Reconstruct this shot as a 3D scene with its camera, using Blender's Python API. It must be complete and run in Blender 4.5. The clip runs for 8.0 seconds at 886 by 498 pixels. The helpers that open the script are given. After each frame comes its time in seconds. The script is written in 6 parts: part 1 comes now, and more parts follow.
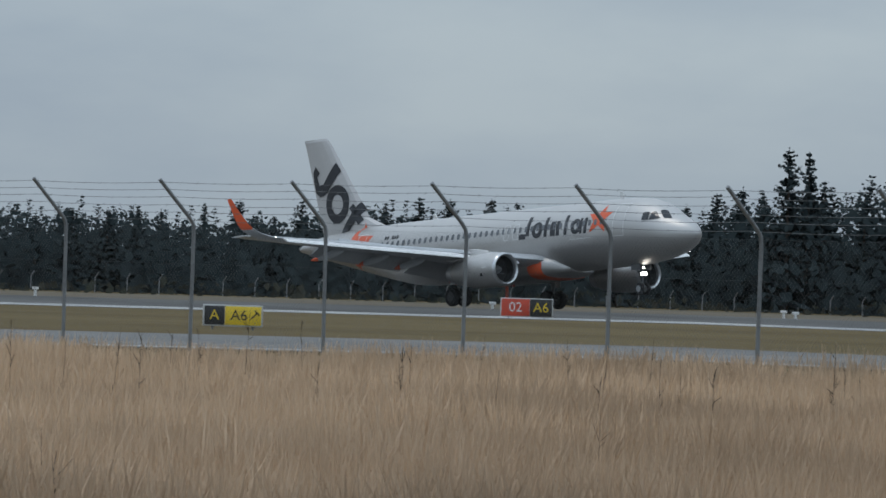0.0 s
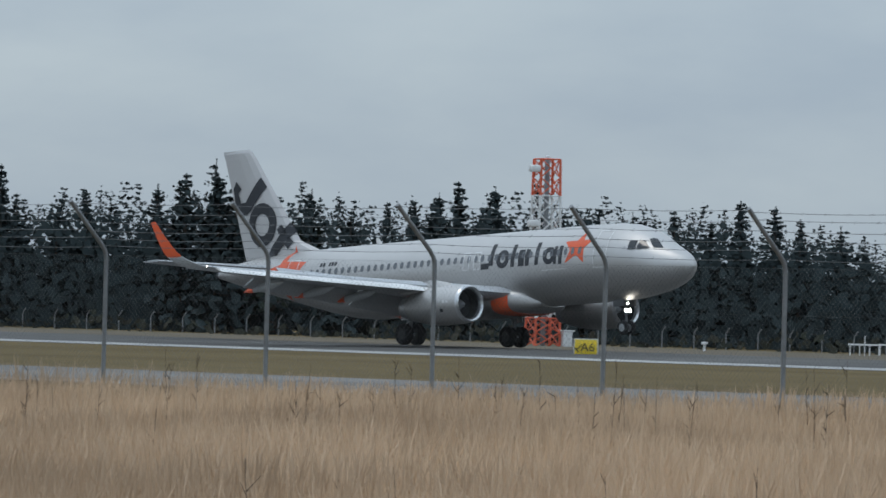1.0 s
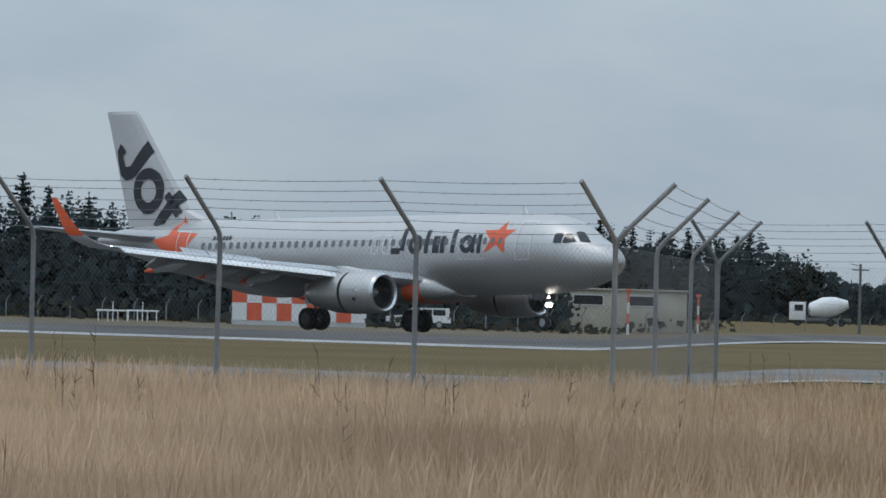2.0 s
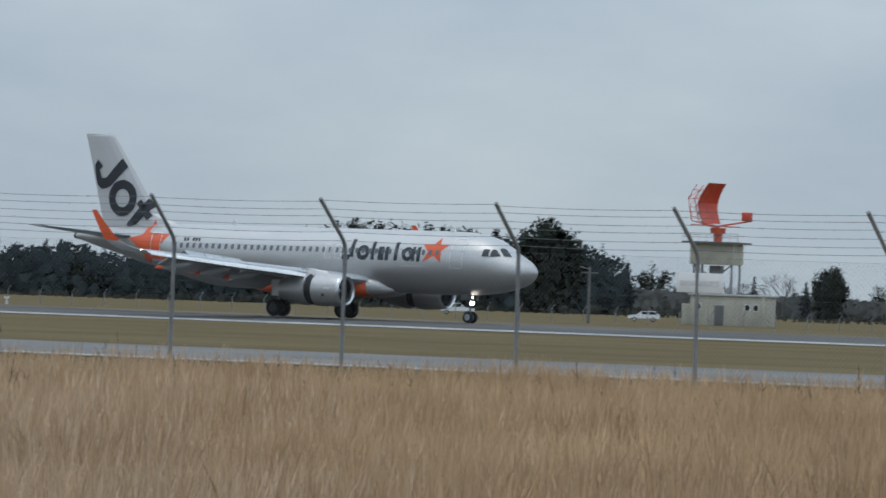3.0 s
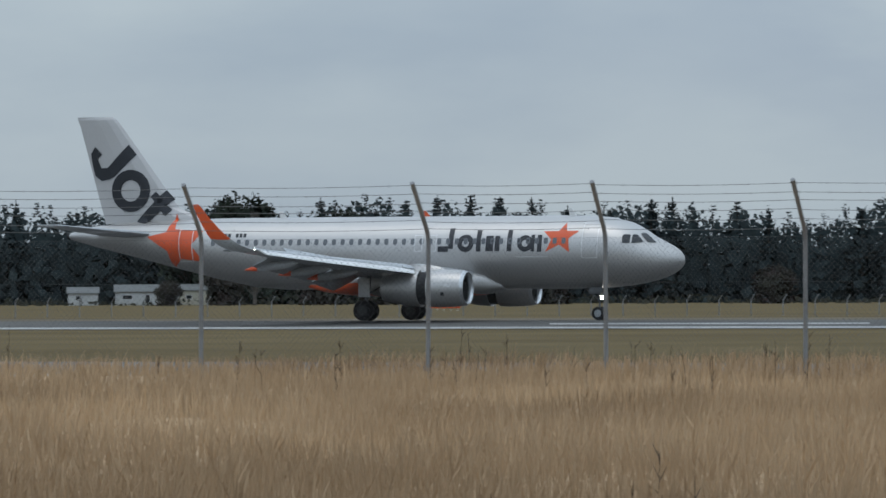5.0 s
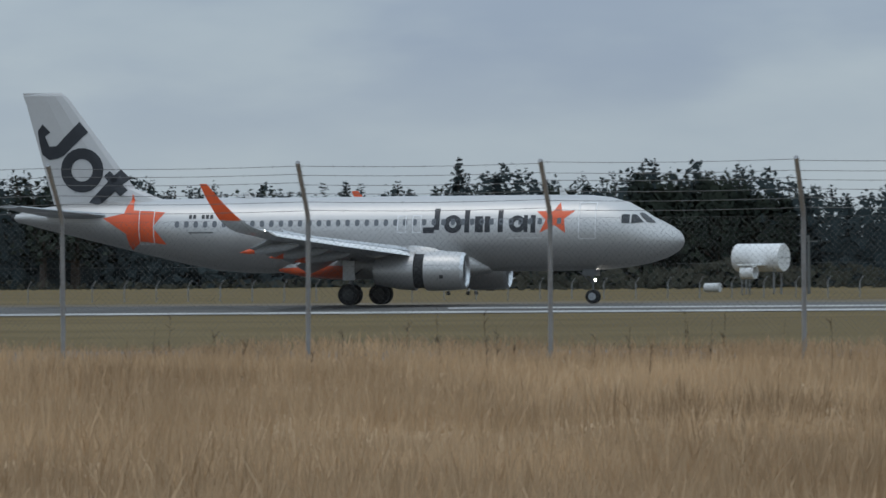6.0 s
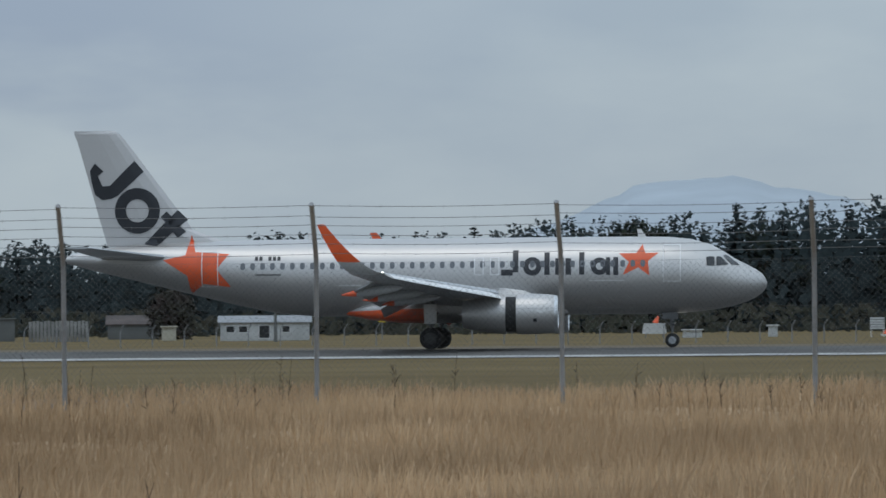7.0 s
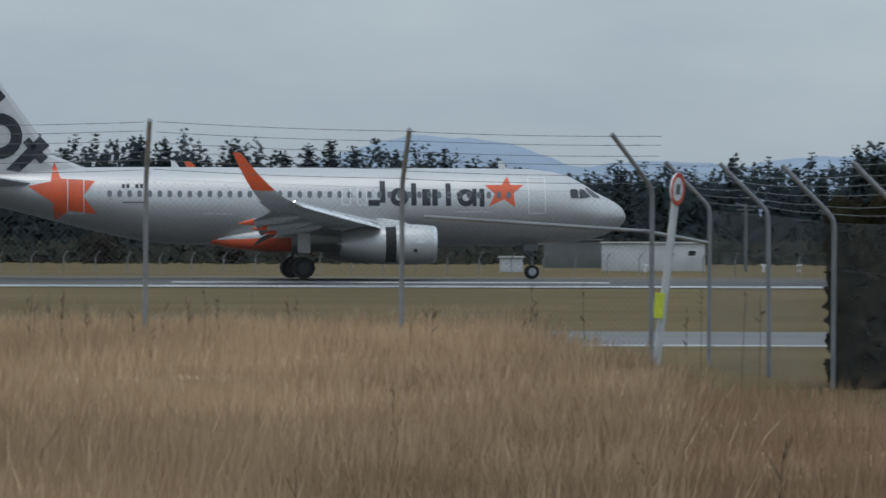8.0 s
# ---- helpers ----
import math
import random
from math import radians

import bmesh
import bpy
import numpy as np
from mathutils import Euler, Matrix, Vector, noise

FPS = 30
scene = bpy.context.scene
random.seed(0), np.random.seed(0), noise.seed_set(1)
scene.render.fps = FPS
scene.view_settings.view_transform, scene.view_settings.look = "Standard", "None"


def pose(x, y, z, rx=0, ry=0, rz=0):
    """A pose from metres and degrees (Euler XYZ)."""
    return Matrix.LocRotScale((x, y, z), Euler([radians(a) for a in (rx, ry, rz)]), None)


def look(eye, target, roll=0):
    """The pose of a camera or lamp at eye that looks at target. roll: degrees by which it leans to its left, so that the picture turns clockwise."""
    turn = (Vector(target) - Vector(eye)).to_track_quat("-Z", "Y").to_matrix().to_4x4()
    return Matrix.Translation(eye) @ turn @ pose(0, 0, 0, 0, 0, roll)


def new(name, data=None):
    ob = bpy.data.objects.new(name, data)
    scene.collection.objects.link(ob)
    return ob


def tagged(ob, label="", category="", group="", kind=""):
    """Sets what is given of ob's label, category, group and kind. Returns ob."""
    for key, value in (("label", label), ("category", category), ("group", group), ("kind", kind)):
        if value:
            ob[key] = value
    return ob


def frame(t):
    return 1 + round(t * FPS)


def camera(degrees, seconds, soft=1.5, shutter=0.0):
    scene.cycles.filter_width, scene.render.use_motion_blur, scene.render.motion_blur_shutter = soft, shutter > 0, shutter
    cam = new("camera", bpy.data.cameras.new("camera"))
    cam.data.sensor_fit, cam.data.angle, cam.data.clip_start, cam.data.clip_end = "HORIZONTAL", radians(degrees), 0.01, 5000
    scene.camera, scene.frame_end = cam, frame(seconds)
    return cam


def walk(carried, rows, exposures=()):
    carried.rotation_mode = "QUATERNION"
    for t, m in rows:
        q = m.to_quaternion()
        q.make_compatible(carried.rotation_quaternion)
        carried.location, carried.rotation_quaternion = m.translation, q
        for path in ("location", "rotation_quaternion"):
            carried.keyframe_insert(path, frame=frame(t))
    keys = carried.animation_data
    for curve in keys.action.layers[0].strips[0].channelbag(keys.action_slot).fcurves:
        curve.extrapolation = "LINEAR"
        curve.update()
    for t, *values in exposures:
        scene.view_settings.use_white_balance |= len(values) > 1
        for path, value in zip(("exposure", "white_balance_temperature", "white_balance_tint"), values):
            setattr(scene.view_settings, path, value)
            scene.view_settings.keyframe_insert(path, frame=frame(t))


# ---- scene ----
EYE = (0.0, 0.0, 1.67)
cam = camera(7.476, 8.0, soft=1.6, shutter=0.05)
# seconds, bearing to the left of +y, tilt up, lean (degrees): a long lens, panned by hand from one spot
CAMERA_ROWS = [
    (0.0, 55.643, 0.252, 1.820),
    (0.2, 54.630, 0.255, 1.760),
    (0.5, 52.851, 0.322, 1.520),
    (0.7, 50.996, 0.480, 1.450),
    (1.0, 48.830, 0.557, 1.600),
    (1.2, 47.579, 0.553, 1.850),
    (1.5, 45.294, 0.532, 2.080),
    (1.7, 43.847, 0.535, 1.750),
    (2.8, 37.382, 0.284, 2.050),
    (2.9, 36.030, 0.345, 2.060),
    (3.0, 34.935, 0.401, 2.000),
    (3.2, 33.143, 0.487, 1.650),
    (3.5, 31.171, 0.424, 1.250),
    (4.0, 27.912, 0.353, 0.780),
    (4.2, 26.482, 0.339, 0.480),
    (4.5, 23.923, 0.372, 0.570),
    (4.7, 22.557, 0.381, 0.244),
    (5.8, 13.839, 0.223, -0.463),
    (6.0, 12.136, 0.210, -0.442),
    (6.2, 10.112, 0.229, -0.530),
    (6.3, 9.150, 0.225, -0.640),
    (6.5, 7.567, 0.229, -0.951),
    (6.7, 5.830, 0.372, -0.760),
    (6.8, 5.015, 0.516, -0.636),
    (7.0, 3.730, 0.581, -0.464),
    (7.2, 1.981, 0.562, -0.510),
    (7.5, -0.784, 0.451, -0.355),
    (7.8, -3.753, 0.069, -0.070),
    (8.0, -6.193, -0.012, 0.176),
]


def aim(bearing, tilt, lean):
    b, e = radians(bearing), radians(tilt)
    way = Vector((-math.sin(b) * math.cos(e), math.cos(b) * math.cos(e), math.sin(e)))
    return look(EYE, Vector(EYE) + 100 * way, lean)


walk(cam, [(t, aim(b, e, l)) for t, b, e, l in CAMERA_ROWS], [(0.0, -0.06), (1.0, 0.08), (1.7, 0.12), (3.0, 0.2), (4.0, 0.07), (4.7, 0.05), (6.0, 0.0), (8.0, 0.0)])

# ---- world and sun: a bright overcast, thinner cloud overhead ----
world = bpy.data.worlds.new("overcast")
scene.world = world
world.use_nodes = True
wn, wl = world.node_tree.nodes, world.node_tree.links
wn.clear()
w_out = wn.new("ShaderNodeOutputWorld")
w_bg = wn.new("ShaderNodeBackground")
w_sky = wn.new("ShaderNodeTexSky")
w_sky.sky_type, w_sky.sun_disc = "NISHITA", False
w_sky.sun_elevation, w_sky.sun_rotation = radians(70), radians(204)
w_tc = wn.new("ShaderNodeTexCoord")
w_map = wn.new("ShaderNodeMapping")
w_map.inputs["Scale"].default_value = (13, 13, 38)
w_noise = wn.new("ShaderNodeTexNoise")
w_noise.inputs["Scale"].default_value = 1.0
w_noise.inputs["Detail"].default_value = 6
w_noise.inputs["Roughness"].default_value = 0.52
w_ramp = wn.new("ShaderNodeValToRGB")
w_ramp.color_ramp.elements[0].position, w_ramp.color_ramp.elements[0].color = 0.34, (0.325, 0.405, 0.495, 1)
w_ramp.color_ramp.elements[1].position, w_ramp.color_ramp.elements[1].color = 0.66, (0.42, 0.50, 0.565, 1)
w_sep = wn.new("ShaderNodeSeparateXYZ")
w_up = wn.new("ShaderNodeMapRange")
w_up.inputs["From Min"].default_value, w_up.inputs["From Max"].default_value = 0.0, 0.7
w_up.inputs["To Min"].default_value, w_up.inputs["To Max"].default_value = 0.95, 2.5
w_scale = wn.new("ShaderNodeVectorMath")
w_scale.operation = "SCALE"
w_dim = wn.new("ShaderNodeVectorMath")
w_dim.operation = "SCALE"
w_dim.inputs["Scale"].default_value = 0.10
w_mix = wn.new("ShaderNodeMix")
w_mix.data_type = "RGBA"
w_mix.inputs["Factor"].default_value = 0.88
wl.new(w_tc.outputs["Generated"], w_map.inputs["Vector"])
wl.new(w_map.outputs["Vector"], w_noise.inputs["Vector"])
wl.new(w_noise.outputs["Fac"], w_ramp.inputs["Fac"])
wl.new(w_tc.outputs["Generated"], w_sep.inputs["Vector"])
wl.new(w_sep.outputs["Z"], w_up.inputs["Value"])
# a darker bank of cloud stands over the northern quarter, with pale cloud under it
w_bank = wn.new("ShaderNodeTexNoise")
w_bmap = wn.new("ShaderNodeMapping")
w_bmap.inputs["Scale"].default_value = (11, 11, 34)
w_bank.inputs["Scale"].default_value, w_bank.inputs["Detail"].default_value, w_bank.inputs["Roughness"].default_value = 1.0, 5, 0.5


def sky_step(socket, a, b):
    n = wn.new("ShaderNodeMapRange")
    n.interpolation_type = "SMOOTHSTEP"
    n.inputs["From Min"].default_value, n.inputs["From Max"].default_value = a, b
    wl.new(socket, n.inputs["Value"])
    return n.outputs["Result"]


def sky_math(kind, p, q):
    n = wn.new("ShaderNodeMath")
    n.operation = kind
    wl.new(p, n.inputs[0])
    wl.new(q, n.inputs[1])
    return n.outputs["Value"]


wl.new(w_tc.outputs["Generated"], w_bmap.inputs["Vector"])
wl.new(w_bmap.outputs["Vector"], w_bank.inputs["Vector"])
w_where = sky_math("MULTIPLY", sky_step(w_sep.outputs["X"], -0.38, -0.22), sky_step(w_sep.outputs["X"], -0.02, -0.13))
w_dark = sky_math("MULTIPLY", sky_step(w_sep.outputs["Z"], 0.012, 0.036), sky_step(w_bank.outputs["Fac"], 0.40, 0.58))
w_dark = sky_math("MULTIPLY", w_dark, w_where)
w_cloud = wn.new("ShaderNodeMix")
w_cloud.data_type = "RGBA"
w_cloud.inputs["B"].default_value = (0.27, 0.345, 0.46, 1)
wl.new(w_dark, w_cloud.inputs["Factor"])
wl.new(w_ramp.outputs["Color"], w_cloud.inputs["A"])
wl.new(w_cloud.outputs["Result"], w_scale.inputs[0])
wl.new(w_up.outputs["Result"], w_scale.inputs["Scale"])
wl.new(w_sky.outputs["Color"], w_dim.inputs[0])
wl.new(w_dim.outputs["Vector"], w_mix.inputs["A"])
wl.new(w_scale.outputs["Vector"], w_mix.inputs["B"])
wl.new(w_mix.outputs["Result"], w_bg.inputs["Color"])
wl.new(w_bg.outputs["Background"], w_out.inputs["Surface"])

sun = new("sun", bpy.data.lights.new("sun", "SUN"))
sun.data.energy, sun.data.angle, sun.data.color = 0.45, radians(14), (1.0, 0.96, 0.9)
sun.matrix_world = look((0, 0, 300), (40, 90, 0))


# ---- materials ----
def material(name, color, rough=0.6, metal=0.0, vary=0.12, scale=2.0, fine=25.0, bump=0.0, coords="Object", second=None, emit=0.0, coat=0.0, spread=0.0, spec=0.5):
    m = bpy.data.materials.new(name)
    m.use_nodes = True
    n, l = m.node_tree.nodes, m.node_tree.links
    b = n["Principled BSDF"]
    b.inputs["Roughness"].default_value, b.inputs["Metallic"].default_value = rough, metal
    b.inputs["Specular IOR Level"].default_value = spec
    if coat:
        b.inputs["Coat Weight"].default_value, b.inputs["Coat Roughness"].default_value = coat, 0.12
    tc = n.new("ShaderNodeTexCoord")
    big, small = n.new("ShaderNodeTexNoise"), n.new("ShaderNodeTexNoise")
    big.inputs["Scale"].default_value, big.inputs["Detail"].default_value = scale, 5
    small.inputs["Scale"].default_value, small.inputs["Detail"].default_value = fine, 3
    l.new(tc.outputs[coords], big.inputs["Vector"])
    l.new(tc.outputs[coords], small.inputs["Vector"])
    mix = n.new("ShaderNodeMix")
    mix.data_type = "RGBA"
    other = second or tuple(min(1, c * (1 - 2.5 * vary)) for c in color)
    mix.inputs["A"].default_value, mix.inputs["B"].default_value = (*color, 1), (*other, 1)
    ramp = n.new("ShaderNodeMapRange")
    ramp.inputs["From Min"].default_value, ramp.inputs["From Max"].default_value = 0.35, 0.65
    l.new(big.outputs["Fac"], ramp.inputs["Value"])
    l.new(ramp.outputs["Result"], mix.inputs["Factor"])
    hsv = n.new("ShaderNodeHueSaturation")
    val = n.new("ShaderNodeMapRange")
    val.inputs["To Min"].default_value, val.inputs["To Max"].default_value = 1 - 2 * vary, 1 + 2 * vary
    l.new(small.outputs["Fac"], val.inputs["Value"])
    l.new(mix.outputs["Result"], hsv.inputs["Color"])
    if spread:
        info, add = n.new("ShaderNodeNewGeometry"), n.new("ShaderNodeMath")
        rng = n.new("ShaderNodeMapRange")
        rng.inputs["To Min"].default_value, rng.inputs["To Max"].default_value = 1 - spread, 1 + spread
        l.new(info.outputs["Random Per Island"], rng.inputs["Value"])
        add.operation = "MULTIPLY"
        l.new(rng.outputs["Result"], add.inputs[0])
        l.new(val.outputs["Result"], add.inputs[1])
        l.new(add.outputs["Value"], hsv.inputs["Value"])
    else:
        l.new(val.outputs["Result"], hsv.inputs["Value"])
    l.new(hsv.outputs["Color"], b.inputs["Base Color"])
    if bump:
        bp = n.new("ShaderNodeBump")
        bp.inputs["Strength"].default_value, bp.inputs["Distance"].default_value = bump, 0.02
        l.new(small.outputs["Fac"], bp.inputs["Height"])
        l.new(bp.outputs["Normal"], b.inputs["Normal"])
    if emit:
        b.inputs["Emission Color"].default_value, b.inputs["Emission Strength"].default_value = (*color, 1), emit
    return m


M_TURF = material("turf", (0.101, 0.072, 0.030), 0.95, vary=0.16, scale=0.05, fine=1.2, second=(0.136, 0.099, 0.045), spec=0.08)
M_VERGE = material("rough_verge", (0.150, 0.124, 0.090), 0.95, vary=0.14, scale=0.06, fine=1.5, second=(0.112, 0.092, 0.066), spec=0.08)
M_ASPHALT = material("asphalt", (0.118, 0.114, 0.108), 0.8, vary=0.12, scale=0.06, fine=3.0, second=(0.078, 0.075, 0.072), spec=0.06)
M_TAXI = material("pale_asphalt", (0.205, 0.198, 0.188), 0.9, vary=0.1, scale=0.08, fine=2.0, second=(0.150, 0.146, 0.140), spec=0.06)
M_LINE = material("runway_paint", (0.43, 0.42, 0.395), 0.85, vary=0.12, scale=0.25, fine=3.0, second=(0.281, 0.281, 0.281), spec=0.1)
M_DRY = material("dry_grass", (0.515, 0.368, 0.230), 0.95, vary=0.11, scale=0.22, fine=1.8, second=(0.295, 0.202, 0.121), spread=0.04, spec=0.04)
M_PALE = material("pale_seed_grass", (0.60, 0.446, 0.312), 0.95, vary=0.11, scale=0.22, fine=1.8, second=(0.37, 0.268, 0.182), spread=0.04, spec=0.04)
M_RUSTY = material("rusty_grass", (0.36, 0.242, 0.152), 0.95, vary=0.11, scale=0.22, fine=1.8, second=(0.20, 0.132, 0.080), spread=0.04, spec=0.04)
M_STALK = material("dead_stalk", (0.064, 0.043, 0.027), 0.9, vary=0.2)
M_GALV = material("galvanised_steel", (0.238, 0.246, 0.255), 0.55, 0.25, vary=0.12, scale=1.5, fine=20)
M_WIRE = material("fence_wire", (0.135, 0.138, 0.142), 0.6, 0.3, vary=0.1)
M_SILVER = material("silver_paint", (0.50, 0.488, 0.475), 0.46, 0.8, vary=0.02, scale=0.35, fine=6, spec=0.3)
M_FIN = material("pale_fin_paint", (0.50, 0.49, 0.485), 0.5, 0.35, vary=0.02, scale=0.35, fine=6, spec=0.3)
M_WHITE = material("white_paint", (0.720, 0.720, 0.711), 0.4, vary=0.04, scale=0.6, fine=8, coat=0.2)
M_WINGTOP = material("wing_grey", (0.442, 0.459, 0.476), 0.4, 0.2, vary=0.05, scale=0.8, fine=8)
M_ORANGE = material("orange_paint", (0.74, 0.108, 0.032), 0.4, vary=0.05, scale=1.0, fine=8)
M_DARK = material("charcoal_paint", (0.018, 0.02, 0.026), 0.45, vary=0.1)
M_GLASS = material("dark_glass", (0.025, 0.028, 0.032), 0.12, vary=0.1)
M_PANE = material("cabin_pane", (0.16, 0.17, 0.185), 0.2, vary=0.1)
M_TYRE = material("tyre_rubber", (0.018, 0.018, 0.019), 0.85, vary=0.15, fine=15)
M_HUB = material("wheel_hub", (0.4, 0.41, 0.42), 0.4, 0.5, vary=0.1)
M_STRUT = material("gear_strut", (0.16, 0.165, 0.17), 0.5, 0.3, vary=0.1)
# darker metal for the main wheel rims
M_DARK_HUB = material("dark_hub", (0.05, 0.05, 0.052), 0.6, 0.3, vary=0.15)
M_METAL = material("bare_metal", (0.6, 0.61, 0.62), 0.28, 0.9, vary=0.06)
M_HOLE = material("dark_interior", (0.02, 0.021, 0.023), 0.8, vary=0.2)
M_LAMP = material("landing_light", (1.0, 0.97, 0.88), 0.3, vary=0.0, emit=22)
M_RED = material("red_paint", (0.60, 0.07, 0.035), 0.5, vary=0.08, scale=1.5)
M_MASTRED = material("mast_orange_red", (0.68, 0.115, 0.05), 0.55, vary=0.08, scale=1.5)
M_YELLOW = material("sign_yellow", (0.78, 0.55, 0.03), 0.45, vary=0.05)
M_BLACK = material("sign_black", (0.02, 0.02, 0.02), 0.5, vary=0.1)
M_CREAM = material("cream_wall", (0.458, 0.431, 0.352), 0.8, vary=0.08, scale=0.6)
M_SHED = material("weathered_wall", (0.521, 0.529, 0.521), 0.8, vary=0.08, scale=0.5)
M_GREYWALL = material("grey_board", (0.13, 0.135, 0.13), 0.85, vary=0.1, scale=0.5)
M_ROOF = material("roof_sheet", (0.238, 0.246, 0.255), 0.6, vary=0.1)
M_CARWHITE = material("white_car_paint", (0.634, 0.642, 0.642), 0.3, vary=0.02, coat=0.5)
M_BARK = material("bark", (0.06, 0.045, 0.035), 0.95, vary=0.2)
# needle green lifted and turned bluish, to hold some distance haze
M_PINE = material("pine_needles", (0.039, 0.051, 0.053), 0.95, vary=0.08, scale=0.25, second=(0.030, 0.040, 0.042), spread=0.10, spec=0.05)
M_LEAF = material("broad_leaves", (0.034, 0.042, 0.031), 0.95, vary=0.10, scale=0.3, second=(0.025, 0.032, 0.027), spread=0.14, spec=0.05)
M_TWIG = material("bare_twigs", (0.13, 0.115, 0.10), 0.95, vary=0.2, spread=0.3)
M_SCRUB = material("scrub", (0.036, 0.040, 0.030), 0.95, vary=0.2, scale=0.2, second=(0.056, 0.052, 0.040), spread=0.2, spec=0.1)
# foliage paled to grey: distance haze is put into this colour
M_HAZED_THICKET = material("hazed_thicket", (0.120, 0.120, 0.112), 0.95, vary=0.15, scale=0.05, second=(0.080, 0.086, 0.082), spread=0.10, spec=0.05)
M_SHRUB = material("grey_shrub", (0.055, 0.056, 0.044), 0.95, vary=0.15, scale=0.3, second=(0.051, 0.039, 0.036), spread=0.22, spec=0.08)
# both hill colours carry the distance haze: pale and blue, close to the sky
M_HAZED_HILL = material("hazed_hill", (0.335, 0.375, 0.41), 1.0, vary=0.06, scale=0.004, fine=0.02)
M_HAZED_RANGE = material("hazed_range", (0.235, 0.29, 0.355), 1.0, vary=0.06, scale=0.004, fine=0.02)


# ---- small builders ----
def finish(bm, name, mat, parent=None, smooth=True):
    me = bpy.data.meshes.new(name)
    bmesh.ops.recalc_face_normals(bm, faces=bm.faces)
    bm.to_mesh(me)
    bm.free()
    me.materials.append(mat)
    if smooth:
        me.shade_smooth()
        me.set_sharp_from_angle(angle=radians(40))
    ob = new(name, me)
    if parent:
        ob.parent = parent
    return ob


def part(name, bm, mat, parent, label=""):
    return tagged(finish(bm, name, mat, parent), label)


def thing(name, m, label, category, group="", kind=""):
    ob = new(name)
    ob.matrix_world = m
    return tagged(ob, label, category, group, kind)


def add_box(bm, lo, hi, bevel=0.0):
    r = bmesh.ops.create_cube(bm, size=1.0)
    lo, hi = Vector(lo), Vector(hi)
    for q in r["verts"]:
        q.co = Vector(((q.co.x + 0.5) * (hi.x - lo.x) + lo.x, (q.co.y + 0.5) * (hi.y - lo.y) + lo.y, (q.co.z + 0.5) * (hi.z - lo.z) + lo.z))
    if bevel:
        edges = list({e for q in r["verts"] for e in q.link_edges})
        bmesh.ops.bevel(bm, geom=edges, offset=bevel, segments=2, affect="EDGES", profile=0.5)
    return bm


def box(lo, hi, bevel=0.0):
    return add_box(bmesh.new(), lo, hi, bevel)


def add_tube(bm, a, b, r0, r1=None, seg=8):
    a, b = Vector(a), Vector(b)
    r1 = r0 if r1 is None else r1
    d = b - a
    m = Matrix.Translation((a + b) / 2) @ d.to_track_quat("Z", "Y").to_matrix().to_4x4()
    bmesh.ops.create_cone(bm, cap_ends=True, segments=seg, radius1=max(r0, 1e-4), radius2=max(r1, 1e-4), depth=d.length, matrix=m)
    return bm


def tube(a, b, r0, r1=None, seg=8):
    return add_tube(bmesh.new(), a, b, r0, r1, seg)


def loft(bm, rings, cap=True, closed=True):
    vs = [[bm.verts.new(p) for p in ring] for ring in rings]
    n = len(rings[0])
    for a, b in zip(vs, vs[1:]):
        for i in range(n if closed else n - 1):
            j = (i + 1) % n
            bm.faces.new((a[i], a[j], b[j], b[i]))
    if cap:
        bm.faces.new(vs[0][::-1])
        bm.faces.new(vs[-1])
    return bm


def revolve(profile, centre, axis="x", seg=24):
    """A body turned round an axis along x (or y), from (along, radius) pairs."""
    rings = []
    for s, r in profile:
        ring = []
        for k in range(seg):
            a = 2 * math.pi * k / seg
            c, d = r * math.cos(a), r * math.sin(a)
            ring.append((centre[0] + s, centre[1] + c, centre[2] + d) if axis == "x" else (centre[0] + c, centre[1] + s, centre[2] + d))
        rings.append(ring)
    return loft(bmesh.new(), rings, cap=False)


def text_mesh(words, size, mat, parent, m, name="lettering"):
    cu = bpy.data.curves.new(name, "FONT")
    cu.body, cu.size, cu.align_x, cu.align_y, cu.extrude = words, size, "CENTER", "CENTER", 0.004
    tmp = new(name, cu)
    bpy.context.view_layer.update()
    me = bpy.data.meshes.new_from_object(tmp.evaluated_get(bpy.context.evaluated_depsgraph_get()))
    bpy.data.objects.remove(tmp)
    me.materials.clear()
    me.materials.append(mat)
    ob = new(name, me)
    ob.parent = parent
    ob.matrix_basis = m
    return ob


# ---- plan: the runway runs along +x; its first leg lies nearer, the airfield strips bend between the legs ----
def ease(x, a, b):
    t = min(1, max(0, (x - a) / (b - a)))
    return t * t * (3 - 2 * t)


LEG_1, LEG_2 = 254.8, 361.5      # metres from the eye to each leg's centreline
TURN_1 = radians(2.87)


def blend(bearing):
    """0 on the first leg of the airfield, 1 on the second."""
    return 1 - ease(bearing, 39.0, 41.4)


def centre_range(bearing):
    b = radians(bearing)
    near = LEG_1 / max(0.08, math.cos(b - TURN_1)) * (1 - 0.03 * min(10, max(0, bearing - 53.5)))
    far = LEG_2 / max(0.08, math.cos(b))
    k = blend(bearing)
    return near * (1 - k) + far * k


def leg(bearing):
    k = blend(bearing)
    return LEG_1 * (1 - k) + LEG_2 * k


def spot(bearing, before, z=0.0):
    """A place that many metres before the runway's centreline (negative: beyond it), as seen under a bearing."""
    r = centre_range(bearing) * (1 - before / leg(bearing))
    b = radians(bearing)
    return Vector((-r * math.sin(b), r * math.cos(b), z))


def at(bearing, distance, z=0.0):
    b = radians(bearing)
    return Vector((-distance * math.sin(b), distance * math.cos(b), z))


LOW = -0.36


